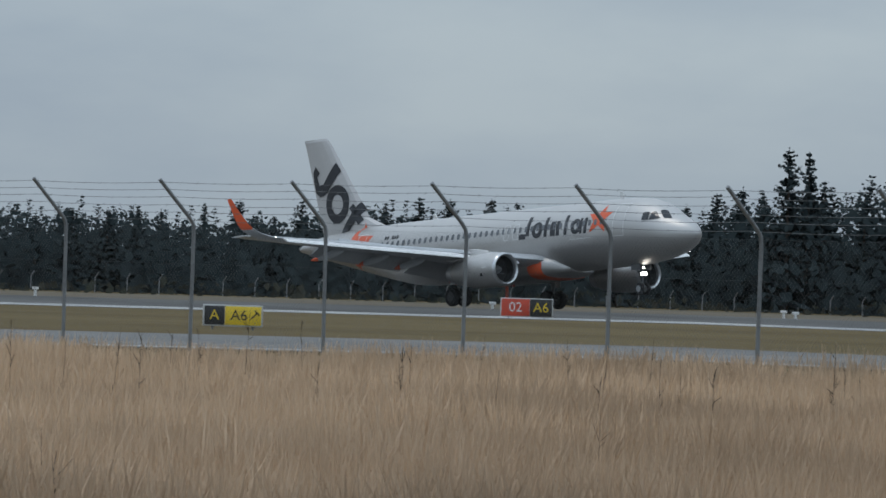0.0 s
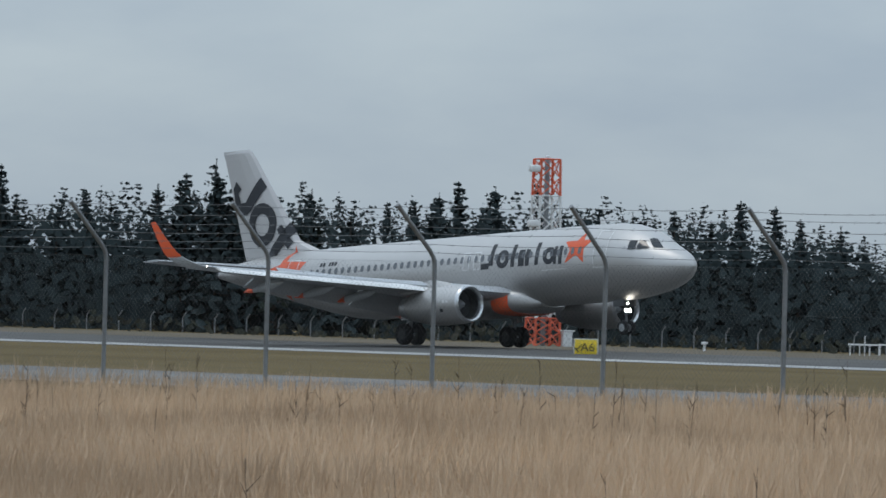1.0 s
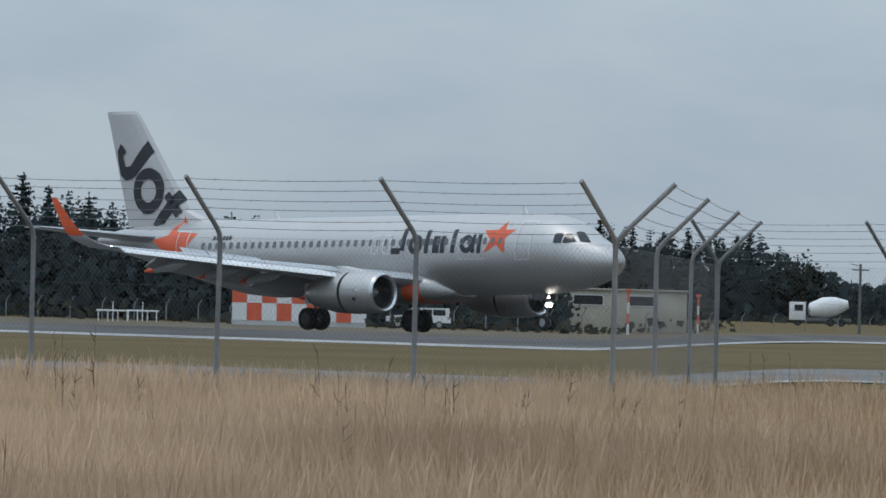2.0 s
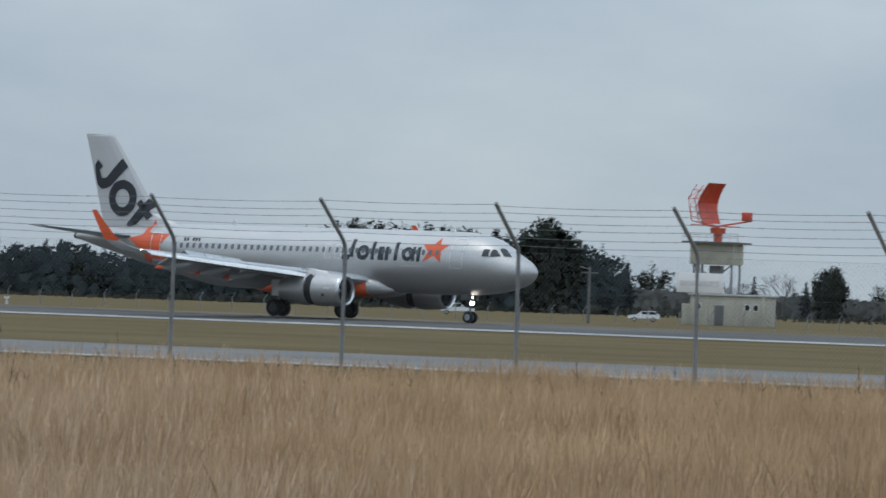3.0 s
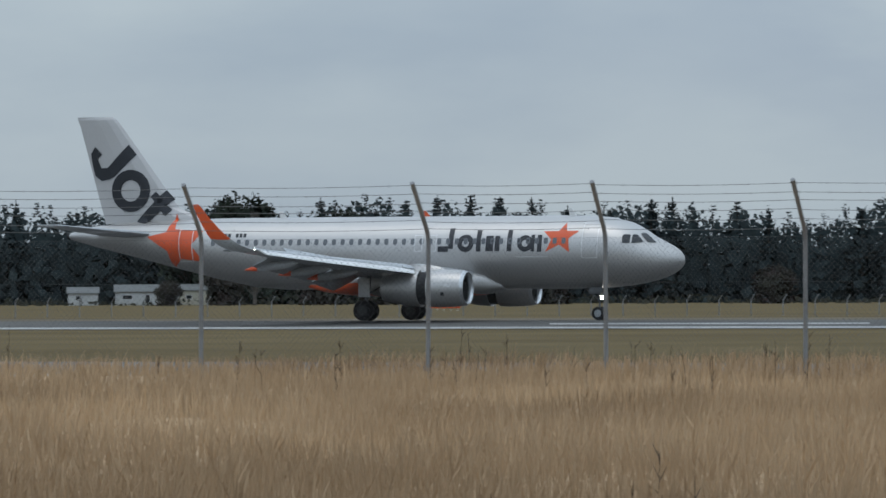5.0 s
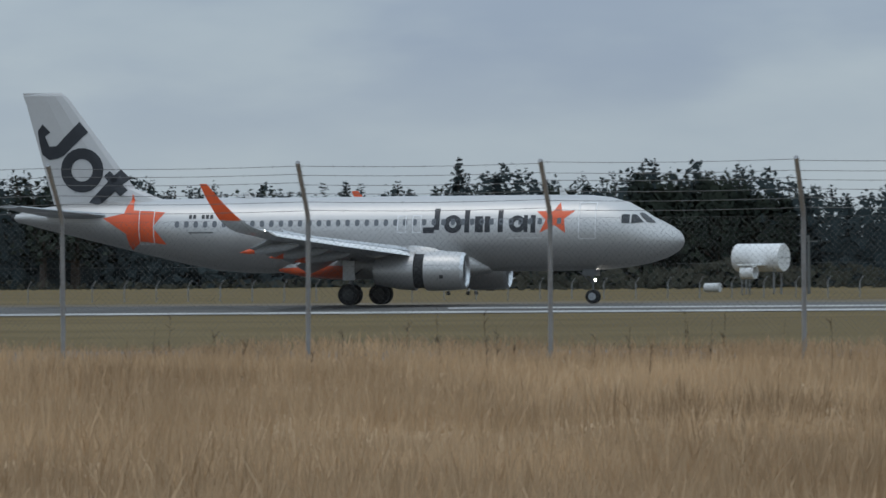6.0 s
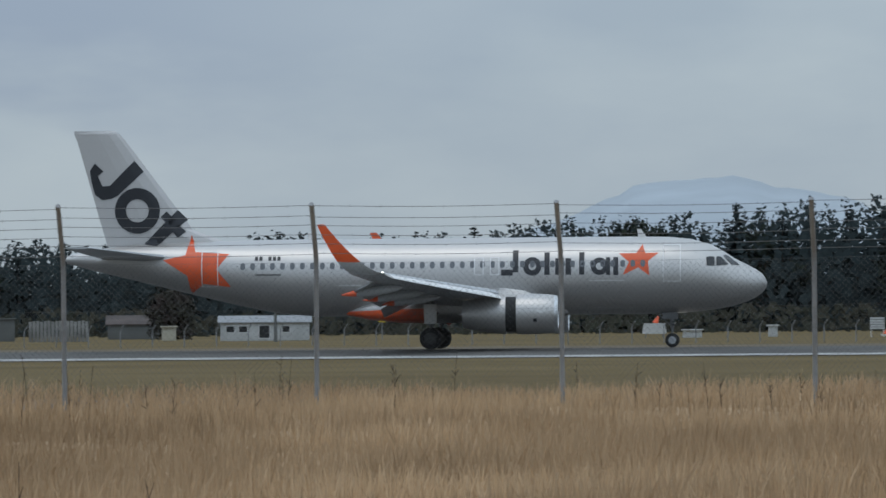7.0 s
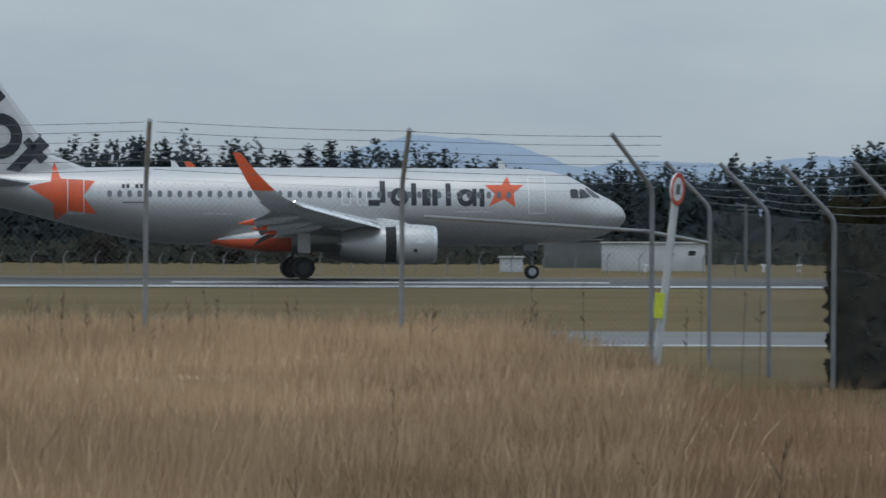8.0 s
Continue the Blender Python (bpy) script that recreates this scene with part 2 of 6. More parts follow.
def ground_z(bearing, r):
    """Flat land: the bank by the fence at 0, the field a little lower."""
    u = r / centre_range(bearing)
    return LOW * ease(u, 0.27, 0.40)


def build_ground():
    bearings = [-180 + 4 * i for i in range(41)] + [-16 + 0.8 * i for i in range(101)] + [65 + 4 * i for i in range(29)]
    us = [0.0, 0.03, 0.08, 0.14, 0.2, 0.25, 0.28, 0.31, 0.34, 0.37, 0.41, 0.5, 0.6, 0.7, 0.8, 0.88, 0.93, 0.97, 1.0, 1.04, 1.09, 1.2, 1.4, 1.8, 2.5]
    bm = bmesh.new()
    rows = []
    for b in bearings:
        cb = min(62, max(-62, b))
        row = []
        for u in us:
            r = u * centre_range(cb)
            z = ground_z(cb, r) - (0.35 if 0.955 < u < 1.05 else 0.0)
            row.append(bm.verts.new(at(b, r, z)))
        for r in (1800, 3000, 4700):
            row.append(bm.verts.new(at(b, r, LOW)))
        rows.append(row)
    for p, q in zip(rows, rows[1:] + rows[:1]):
        for i in range(len(p) - 1):
            bm.faces.new((p[i], q[i], q[i + 1], p[i + 1]))
    bmesh.ops.remove_doubles(bm, verts=bm.verts, dist=0.001)
    g = finish(bm, "ground", M_TURF)
    tagged(g, "short olive and straw coloured airfield turf", "ground", kind="structure")


def ribbon(name, mat, offsets, heights, b0, b1, label, lift=0.0, step=0.4):
    bm = bmesh.new()
    rows = []
    n = max(2, int(abs(b1 - b0) / step))
    for i in range(n + 1):
        b = b0 + (b1 - b0) * i / n
        k = blend(b)
        rows.append([bm.verts.new(spot(b, o(b) if callable(o) else o, z + lift)) for o, z in zip(offsets, heights)])
    for p, q in zip(rows, rows[1:]):
        for i in range(len(p) - 1):
            bm.faces.new((p[i], q[i], q[i + 1], p[i + 1]))
    return tagged(finish(bm, name, mat), label, "paving", kind="structure")


build_ground()
CROWN = [22.6, 15, 8, 3, 0, -3, -8, -15, -22.6]
ribbon("runway", M_ASPHALT, CROWN, [-0.35 * abs(c) / 22.6 if abs(c) > 1 else 0 for c in CROWN], 66, -42, "worn dark grey asphalt runway with a crowned surface")
ribbon("runway_edge_line", M_LINE, [22.3, 17.8], [-0.345, -0.276], 66, -42, "worn white painted runway side stripe", 0.012)
ribbon("runway_edge_line_far", M_LINE, [-19.9, -21.6], [-0.308, -0.335], 66, -42, "worn white painted runway side stripe", 0.012)
for b0, b1 in ((19.5, 16.8), (12.1, 8.4), (-3.9, -7.6)):
    ribbon("touchdown_mark", M_LINE, [12.0, 8.5], [-0.186, -0.132], b0, b1, "white painted touchdown bar on the runway", 0.012)


def beside(near, far, last):
    """Metres before the runway's centreline: on the first leg, at the start and at the end of the second."""
    return lambda b: near * (1 - blend(b)) + blend(b) * float(np.interp(b, [-9, 30], [last, far]))


ribbon("taxiway", M_TAXI, [beside(140, 212, 227), beside(113, 178, 201)], [LOW, LOW], 66, -42, "pale grey asphalt taxiway beside the runway", 0.03)
ribbon("taxiway_edge", M_LINE, [beside(139, 211, 226), beside(137, 208, 223)], [LOW, LOW], 66, -42, "faded white painted taxiway edge", 0.04)
ribbon("far_verge", M_VERGE, [-27, -60, -105], [LOW, LOW, LOW], 66, -42, "rough straw-coloured verge beyond the runway", 0.03)


# ---- the airliner ----
# distance from the nose, top, bottom, half width
HULL = [(0.0, 3.40, 3.32, 0.04), (0.10, 3.68, 3.05, 0.33), (0.30, 3.92, 2.83, 0.56), (0.65, 4.16, 2.60, 0.84), (1.1, 4.40, 2.40, 1.10), (1.7, 4.70, 2.22, 1.36),
        (2.3, 5.10, 2.08, 1.56), (3.0, 5.48, 1.97, 1.73), (4.0, 5.76, 1.86, 1.88), (5.2, 5.89, 1.80, 1.96), (7.0, 5.92, 1.78, 1.975), (24.0, 5.92, 1.78, 1.975),
        (26.0, 5.92, 1.95, 1.96), (28.0, 5.90, 2.36, 1.86), (30.0, 5.86, 2.84, 1.64), (32.0, 5.80, 3.34, 1.36), (34.0, 5.70, 3.84, 1.02), (36.0, 5.48, 4.32, 0.60), (37.0, 5.28, 4.60, 0.38), (37.57, 5.10, 4.74, 0.2)]


def hull_at(s):
    for a, b in zip(HULL, HULL[1:]):
        if s <= b[0]:
            k = (s - a[0]) / (b[0] - a[0])
            return [a[i] + (b[i] - a[i]) * k for i in (1, 2, 3)]
    return list(HULL[-1][1:])


def hull_side(s, z):
    top, bot, w = hull_at(s)
    c, h = (top + bot) / 2, (top - bot) / 2
    return w * math.sqrt(max(0.0, 1 - min(1, abs(z - c) / h) ** 2))


NOSE = 17.71


def decal(name, shapes, mat, parent, side=-1, lift=0.012, label="", least=0.0):
    """Flat outlines (distance from the nose, height) laid on the hull."""
    bm = bmesh.new()
    for outline in shapes:
        bm.faces.new([bm.verts.new((s, 0, z)) for s, z in outline])
    lo = min(z for o in shapes for _, z in o)
    hi = max(z for o in shapes for _, z in o)
    z = lo + 0.14
    while z < hi:
        bmesh.ops.bisect_plane(bm, geom=bm.verts[:] + bm.edges[:] + bm.faces[:], plane_co=(0, 0, z), plane_no=(0, 0, 1))
        z += 0.14
    lo, hi = min(s for o in shapes for s, _ in o), max(s for o in shapes for s, _ in o)
    z = lo + 0.3
    while z < hi:
        bmesh.ops.bisect_plane(bm, geom=bm.verts[:] + bm.edges[:] + bm.faces[:], plane_co=(z, 0, 0), plane_no=(1, 0, 0))
        z += 0.3
    bmesh.ops.triangulate(bm, faces=bm.faces)
    for q in bm.verts:
        s, z = q.co.x, q.co.z
        q.co = Vector((NOSE - s, side * max(least, hull_side(s, z) + lift), z))
    return part(name, bm, mat, parent, label)


def rect(s0, s1, z0, z1):
    return [(s0, z0), (s1, z0), (s1, z1), (s0, z1)]


def round_rect(cx, cz, w, h, r, n=4):
    out = []
    for qx, qz, a0 in ((1, 1, 0), (-1, 1, 90), (-1, -1, 180), (1, -1, 270)):
        for k in range(n + 1):
            a = radians(a0 + 90 * k / n)
            out.append((cx + qx * (w / 2 - r) + r * math.cos(a), cz + qz * (h / 2 - r) + r * math.sin(a)))
    return out


def frame_shape(cx, cz, w, h, t):
    """The four bars of a door's painted outline."""
    return [rect(cx - w / 2, cx + w / 2, cz + h / 2 - t, cz + h / 2), rect(cx - w / 2, cx + w / 2, cz - h / 2, cz - h / 2 + t),
            rect(cx - w / 2, cx - w / 2 + t, cz - h / 2 + t, cz + h / 2 - t), rect(cx + w / 2 - t, cx + w / 2, cz - h / 2 + t, cz + h / 2 - t)]


def airfoil(le, te, y, z, thick, n=9, twist=0.0):
    """A closed wing section between leading and trailing edge (distances from the nose)."""
    c = te - le
    up, dn = [], []
    for k in range(n):
        u = 0.5 - 0.5 * math.cos(math.pi * k / (n - 1))
        t = thick * 5 * (0.2969 * math.sqrt(u) - 0.126 * u - 0.3516 * u * u + 0.2843 * u ** 3 - 0.1015 * u ** 4)
        drop = twist * (u - 0.3) * c
        up.append((NOSE - le - u * c, y, z + c * t * 1.1 - drop))
        dn.append((NOSE - le - u * c, y, z - c * t * 0.9 - drop))
    return up + dn[-2:0:-1]


def mirror(pts, side):
    return [(x, y * side, z) for x, y, z in pts]


def surface(rows, side):
    return loft(bmesh.new(), [mirror(airfoil(*r), side) for r in rows])


def wing(plane, side):
    rows = [(11.6, 18.9, 1.2, 2.45, 0.13), (12.3, 18.95, 2.4, 2.58, 0.125), (14.2, 19.0, 6.4, 2.98, 0.115), (16.9, 20.1, 11.8, 3.50, 0.105), (19.4, 21.15, 16.6, 4.0, 0.10)]
    w = part("wing", surface(rows, side), M_WINGTOP, plane, "pale grey swept wing")
    # leading edge slats, lowered a little
    srows = [(12.75, 13.75, 3.1, 2.50, 0.13, 9, -0.55), (14.0, 15.0, 6.9, 2.86, 0.13, 9, -0.55), (16.5, 17.35, 11.8, 3.34, 0.13, 9, -0.55), (18.75, 19.45, 16.2, 3.80, 0.13, 9, -0.5)]
    for a, b in zip(srows, srows[1:]):
        part("slat", surface([a, b], side), M_WHITE, w, "lowered white slat")
    # flaps, hanging behind the trailing edge
    for a, b in (((18.6, 20.3, 2.3, 2.35, 0.12, 9, 0.55), (18.75, 20.2, 6.1, 2.72, 0.12, 9, 0.55)), ((18.85, 20.2, 6.5, 2.76, 0.12, 9, 0.55), (20.1, 21.1, 12.7, 3.42, 0.12, 9, 0.5))):
        part("flap", surface([a, b], side), M_WINGTOP, w, "lowered grey flap")
    # raised spoilers
    for y0, y1 in ((3.2, 4.6), (6.9, 8.4), (8.5, 10.0), (10.1, 11.6)):
        bm = bmesh.new()
        pts = []
        for y in (y0, y1):
            te = 18.95 if y < 6.4 else 19.0 + (y - 6.4) * 0.21
            zz = 2.55 + (y - 2) * 0.096
            pts.append([(NOSE - te + 0.95, y, zz + 0.16), (NOSE - te + 0.45, y, zz + 0.62), (NOSE - te + 0.41, y, zz + 0.60), (NOSE - te + 0.91, y, zz + 0.13)])
        loft(bm, [mirror(p, side) for p in pts])
        part("spoiler", bm, M_WINGTOP, w, "raised grey spoiler")
    # flap track fairings with orange tails
    for y, le in ((6.9, 17.0), (9.2, 17.7), (12.0, 18.6)):
        zz = 2.35 + (y - 2) * 0.096
        rings = []
        for u, r in ((0, 0.03), (0.3, 0.16), (0.9, 0.24), (1.7, 0.24), (2.4, 0.18)):
            rings.append([(NOSE - le - u, y * side + r * 0.7 * math.cos(a * math.pi / 5), zz - 0.05 - u * 0.12 + r * math.sin(a * math.pi / 5)) for a in range(10)])
        f = part("track_fairing", loft(bmesh.new(), rings), M_WINGTOP, w)
        rings = []
        for u, r in ((2.4, 0.18), (2.8, 0.12), (3.2, 0.02)):
            rings.append([(NOSE - le - u, y * side + r * 0.7 * math.cos(a * math.pi / 5), zz - 0.05 - u * 0.12 + r * math.sin(a * math.pi / 5)) for a in range(10)])
        part("fairing_tail", loft(bmesh.new(), rings), M_ORANGE, w, "orange fairing tail")
    # sharklet
    def blade(u):
        """Section along the upturned tip: 0 at the wing, 1 at its point."""
        y = 16.6 + 1.15 * math.sin(min(1, u * 2.2) * math.pi / 2) * 0.8 + 0.25 * u
        z = 4.0 + 2.45 * u ** 1.35
        le, ch = 19.4 + 2.75 * u ** 0.95, 1.55 * (1 - u) + 0.4 * u
        return airfoil(le, le + ch, y, z, 0.09)
    part("sharklet_root", loft(bmesh.new(), [mirror(blade(u), side) for u in (0, 0.08, 0.16, 0.25, 0.34)]), M_WINGTOP, w)
    part("sharklet", loft(bmesh.new(), [mirror(blade(u), side) for u in (0.34, 0.45, 0.6, 0.75, 0.9, 1.0)]), M_ORANGE, w, "orange upturned wing tip")
    part("navigation_light", revolve([(0, 0.005), (0.04, 0.022), (0.08, 0.005)], (NOSE - 19.35, 16.7 * side, 4.0), seg=8), M_LAMP, w, "lit tip light")
    return w


def engine(plane, side):
    c = (NOSE, 5.75 * side, 1.83)
    nac = part("nacelle", revolve([(-10.95, 0.84), (-10.88, 0.93), (-11.1, 1.0), (-11.7, 1.05), (-12.6, 1.07), (-13.05, 1.05)], c), M_SILVER, plane, "silver engine cowl")
    part("intake_lip", revolve([(-11.15, 0.80), (-10.98, 0.80), (-10.90, 0.85), (-10.86, 0.90), (-10.92, 0.96), (-11.06, 1.0)], c), M_METAL, nac, "bright metal intake lip")
    part("intake_duct", revolve([(-11.15, 0.80), (-11.6, 0.80), (-11.75, 0.80), (-11.76, 0.02)], c), M_HOLE, nac, "dark fan face")
    part("spinner", revolve([(-11.3, 0.01), (-11.5, 0.16), (-11.74, 0.26)], c, seg=14), M_HUB, nac, "grey spinner")
    part("cascade", revolve([(-13.0, 0.93), (-13.6, 0.93), (-14.3, 0.80)], c), M_HOLE, nac, "dark reverser grille")
    part("tail_pipe", revolve([(-14.6, 0.72), (-15.9, 0.55), (-15.9, 0.5), (-15.2, 0.3), (-16.1, 0.02)], c, seg=20), M_METAL, nac)
    # the sleeve is pivoted at its own middle, so that it can slide back
    sleeve = part("reverser_sleeve", revolve([(-0.02, 0.95), (0.0, 1.05), (-0.9, 0.98), (-1.9, 0.78), (-2.25, 0.70), (-2.25, 0.64)], (0, 0, 0)), M_SILVER, plane, "sliding silver reverser sleeve")
    sleeve.location = (c[0] - 13.06, c[1], c[2])
    bm = bmesh.new()
    rows = [(11.9, 15.6, 2.72), (12.6, 17.0, 3.05), (13.6, 17.4, 3.2)]
    rings = []
    for le, te, z in rows:
        rings.append([(NOSE - le, c[1], z), (NOSE - le - 0.5, c[1] + 0.16, z), (NOSE - te, c[1] + 0.1, z - 0.15), (NOSE - te - 0.3, c[1], z - 0.2), (NOSE - te, c[1] - 0.1, z - 0.15), (NOSE - le - 0.5, c[1] - 0.16, z)])
    part("pylon", loft(bm, rings), M_SILVER, plane)
    part("cowl_mark", box((NOSE - 11.95, c[1] + side * 1.035, 1.9), (NOSE - 11.55, c[1] + side * 1.06, 2.02)), M_WHITE, nac, "small white stencil bar")
    part("cowl_latch", box((NOSE - 12.15, c[1] + side * 0.99, 1.42), (NOSE - 11.95, c[1] + side * 1.03, 1.6)), M_HOLE, nac, "small dark latch")
    return sleeve


def wheel(plane, name, x, y, z, r, w):
    tyre = part(name, revolve([(-w / 2, r * 0.55), (-w / 2, r * 0.86), (-w * 0.36, r * 0.97), (0, r), (w * 0.36, r * 0.97), (w / 2, r * 0.86), (w / 2, r * 0.55)], (x, y, z), "y", 28), M_TYRE, plane, "black aircraft tyre")
    part("rim", revolve([(-w * 0.44, 0.01), (-w * 0.40, r * 0.25), (-w * 0.46, r * 0.5), (-w * 0.45, r * 0.56), (w * 0.45, r * 0.56), (w * 0.46, r * 0.5), (w * 0.40, r * 0.25), (w * 0.44, 0.01)], (x, y, z), "y", 20), M_DARK_HUB if r > 0.5 else M_HUB, tyre, "dull metal wheel hub")


def build_airliner():
    plane = thing("airliner", Matrix(), "silver twin-engined airliner with orange star marks, landing roll on the runway", "airliner")
    n = 40
    rings = []
    fine = []
    for a, b in zip(HULL, HULL[1:]):
        k = max(1, int((b[0] - a[0]) / 1.4))
        fine += [a[0] + (b[0] - a[0]) * i / k for i in range(k)]
    fine.append(HULL[-1][0])
    for s in fine:
        top, bot, w = hull_at(s)
        c, h = (top + bot) / 2, (top - bot) / 2
        rings.append([(NOSE - s, w * math.cos(2 * math.pi * k / n), c + h * math.sin(2 * math.pi * k / n)) for k in range(n)])
    fuselage = part("fuselage", loft(bmesh.new(), rings), M_SILVER, plane, "silver painted fuselage")
    # belly fairing between the wings
    sections = [(10.6, 0.9, 1.75, 2.2), (11.4, 1.7, 1.55, 2.7), (12.6, 2.1, 1.42, 3.0), (13.2, 2.12, 1.41, 3.0), (16, 2.2, 1.38, 3.0), (18.2, 2.14, 1.4, 2.87), (19.5, 2.1, 1.42, 2.8), (21.2, 1.7, 1.6, 2.5), (22.4, 0.8, 1.85, 2.2)]

    def fairing_rings(rows, grow=0.0, cap=9.0):
        out = []
        for s, w, lo, hi in rows:
            w, lo, hi = w + grow, lo - grow, hi + grow
            c, h = (lo + hi) / 2, (hi - lo) / 2
            out.append([(NOSE - s, w * abs(math.cos(a)) ** 0.6 * (1 if math.cos(a) > 0 else -1), min(c + h * cap, c + h * abs(math.sin(a)) ** 0.6 * (1 if math.sin(a) > 0 else -1))) for a in (2 * math.pi * (k + 0.5) / 24 for k in range(24))])
        return out
    fairing = part("belly_fairing", loft(bmesh.new(), fairing_rings(sections)), M_SILVER, plane, "silver belly fairing with orange flashes")
    part("orange_flash", loft(bmesh.new(), fairing_rings([(12.1, 1.93, 1.47, 2.87)] + sections[2:4], 0.012)), M_ORANGE, fairing, "orange front of the fairing")
    part("orange_flash", loft(bmesh.new(), fairing_rings(sections[5:], 0.012, 0.05)), M_ORANGE, fairing, "orange underside of the fairing")
    # tail fin with its rudder and dorsal fillet
    def fin_row(le, te, z, th):
        c = te - le
        out = []
        for u, t in ((0, 0), (0.08, 0.6), (0.25, 1), (0.5, 0.9), (1, 0.08)):
            out.append((NOSE - le - u * c, th * t, z))
        for u, t in ((1, -0.08), (0.5, -0.9), (0.25, -1), (0.08, -0.6)):
            out.append((NOSE - le - u * c, th * t, z))
        return out
    fin = part("fin", loft(bmesh.new(), [fin_row(28.4, 35.3, 5.62, 0.30), fin_row(29.4, 35.4, 6.0, 0.30), fin_row(30.7, 35.55, 6.5, 0.28), fin_row(34.3, 36.9, 11.3, 0.13), fin_row(34.62, 37.05, 11.66, 0.11), fin_row(34.85, 37.05, 11.82, 0.05)]), M_FIN, plane, "silver tail fin")
    fin.data.polygons.foreach_set("use_smooth", [False] * len(fin.data.polygons))
    part("rudder_hinge", box((NOSE - 34.06, -0.27, 6.3), (NOSE - 34.02, 0.27, 6.35)), M_GREYWALL, fin)
    for side in (-1, 1):
        rows = [(31.4, 35.5, 0.5, 4.95, 0.10), (32.6, 35.9, 1.9, 5.08, 0.10), (35.6, 37.0, 6.2, 5.5, 0.09)]
        part("tailplane", surface(rows, side), M_WINGTOP, plane, "pale grey tailplane")
        # dark slanting marks on the fin, as plain shapes
        mark(fin, side)
    sleeves = []
    for side in (-1, 1):
        wing(plane, side)
        sleeves.append(engine(plane, side))
    # cabin windows: one mesh on the straight part of the hull, repeated
    first = None
    for side in (-1, 1):
        bm = bmesh.new()
        outline = round_rect(0, 4.48, 0.25, 0.36, 0.11)
        bm.faces.new([bm.verts.new((x, 0, z)) for x, z in outline])
        bmesh.ops.triangulate(bm, faces=bm.faces)
        for q in bm.verts:
            q.co.y = side * (hull_side(12, q.co.z) + 0.016)
        first = None
        for i in range(42):
            s = 6.55 + i * 0.533
            if abs(s - 15.3) < 0.1 or s > 28.4:
                continue
            if first is None:
                first = part("cabin_window", bm, M_PANE, plane, "small oval window pane")
                ob = first
            else:
                ob = new("cabin_window", first.data)
                ob.parent = plane
            ob.location = (NOSE - s, side * (hull_side(s, 4.48) - hull_side(12, 4.48)), 0)
        for s, z, w, h in ((5.02, 4.48, 0.95, 1.98), (29.65, 4.35, 0.9, 1.9), (14.42, 4.38, 0.5, 0.95), (15.26, 4.38, 0.5, 0.95)):
            decal("door_outline", frame_shape(s, z, w, h, 0.045), M_WHITE, plane, side, 0.02, "white painted door outline")
        decal("front_star", [[(6.57, 5.50), (6.42, 5.03), (5.7, 5.04), (6.28, 4.6), (6.20, 3.82), (6.80, 4.26), (7.62, 3.86), (7.29, 4.55), (7.81, 5.02), (6.90, 5.03)]], M_ORANGE, plane, side, 0.008, "orange five-pointed star")
        decal("tail_star", [[(30.73, 6.22), (30.44, 5.28), (28.61, 5.16), (29.29, 4.35), (28.52, 3.39), (29.98, 3.57), (30.71, 3.05), (30.87, 4.01), (32.2, 4.86), (30.98, 5.12)]], M_ORANGE, plane, side, 0.008, "large orange five-pointed star", 0.33)
        title(plane, side)
        for k in (0, 1, 2, 4, 5):
            decal("registration_bar", [rect(25.85 + 0.24 * k, 26.02 + 0.24 * k, 4.78, 5.0)], M_DARK, plane, side, 0.012, "small dark registration bars")
        decal("type_bar", [rect(25.8, 27.2, 3.98, 4.06)], M_GREYWALL, plane, side, 0.012, "thin grey bar")
        for s0, s1 in ((7.5, 9.4), (21.2, 22.9)):
            decal("pinstripe", [rect(s0, s1, 3.56 if s0 < 15 else 3.4, 3.6 if s0 < 15 else 3.44)], M_WHITE, plane, side, 0.012, "thin white line")
        # cockpit glazing
        for pts in ([(2.74, 4.34), (3.16, 4.34), (3.19, 4.78), (3.02, 4.83), (2.76, 4.80)], [(2.02, 4.40), (2.66, 4.33), (2.66, 4.80), (2.58, 4.82), (2.42, 4.80)], [(1.42, 4.36), (1.85, 4.40), (2.30, 4.86), (2.22, 4.92), (2.05, 4.86)]):
            decal("cockpit_window", [pts], M_GLASS, plane, side, 0.045, "dark cockpit pane")
    for s, h in ((6.4, 0.42), (24.0, 0.36)):
        part("blade_antenna", loft(bmesh.new(), [[(NOSE - s, 0.03, 5.88), (NOSE - s - 0.45, 0.01, 5.88), (NOSE - s - 0.45, -0.01, 5.88), (NOSE - s, -0.03, 5.88)], [(NOSE - s - 0.3, 0.015, 5.9 + h), (NOSE - s - 0.5, 0.005, 5.9 + h), (NOSE - s - 0.5, -0.005, 5.9 + h), (NOSE - s - 0.3, -0.015, 5.9 + h)]]), M_WHITE, fuselage)
    # landing gear
    for side in (-1, 1):
        y = 3.8 * side
        leg_ = part("main_strut", add_tube(tube((0, y, 0.58), (0.05, y, 1.3), 0.085), (0.05, y, 1.25), (0.15, y * 0.97, 2.7), 0.14), M_STRUT, plane, "grey gear strut")
        part("side_stay", tube((0.05, y, 1.5), (0.3, y * 0.5, 2.0), 0.05), M_STRUT, leg_)
        part("gear_door", box((-0.34, y + side * 0.30, 1.35), (0.34, y + side * 0.35, 2.4), 0.02), M_SILVER, leg_, "silver gear door")
        part("axle", tube((0, y - 0.5, 0.58), (0, y + 0.5, 0.58), 0.07), M_HUB, leg_)
        for dy in (-0.46, 0.46):
            wheel(plane, "main_wheel", 0, y + dy, 0.58, 0.58, 0.42)
    x = 12.64
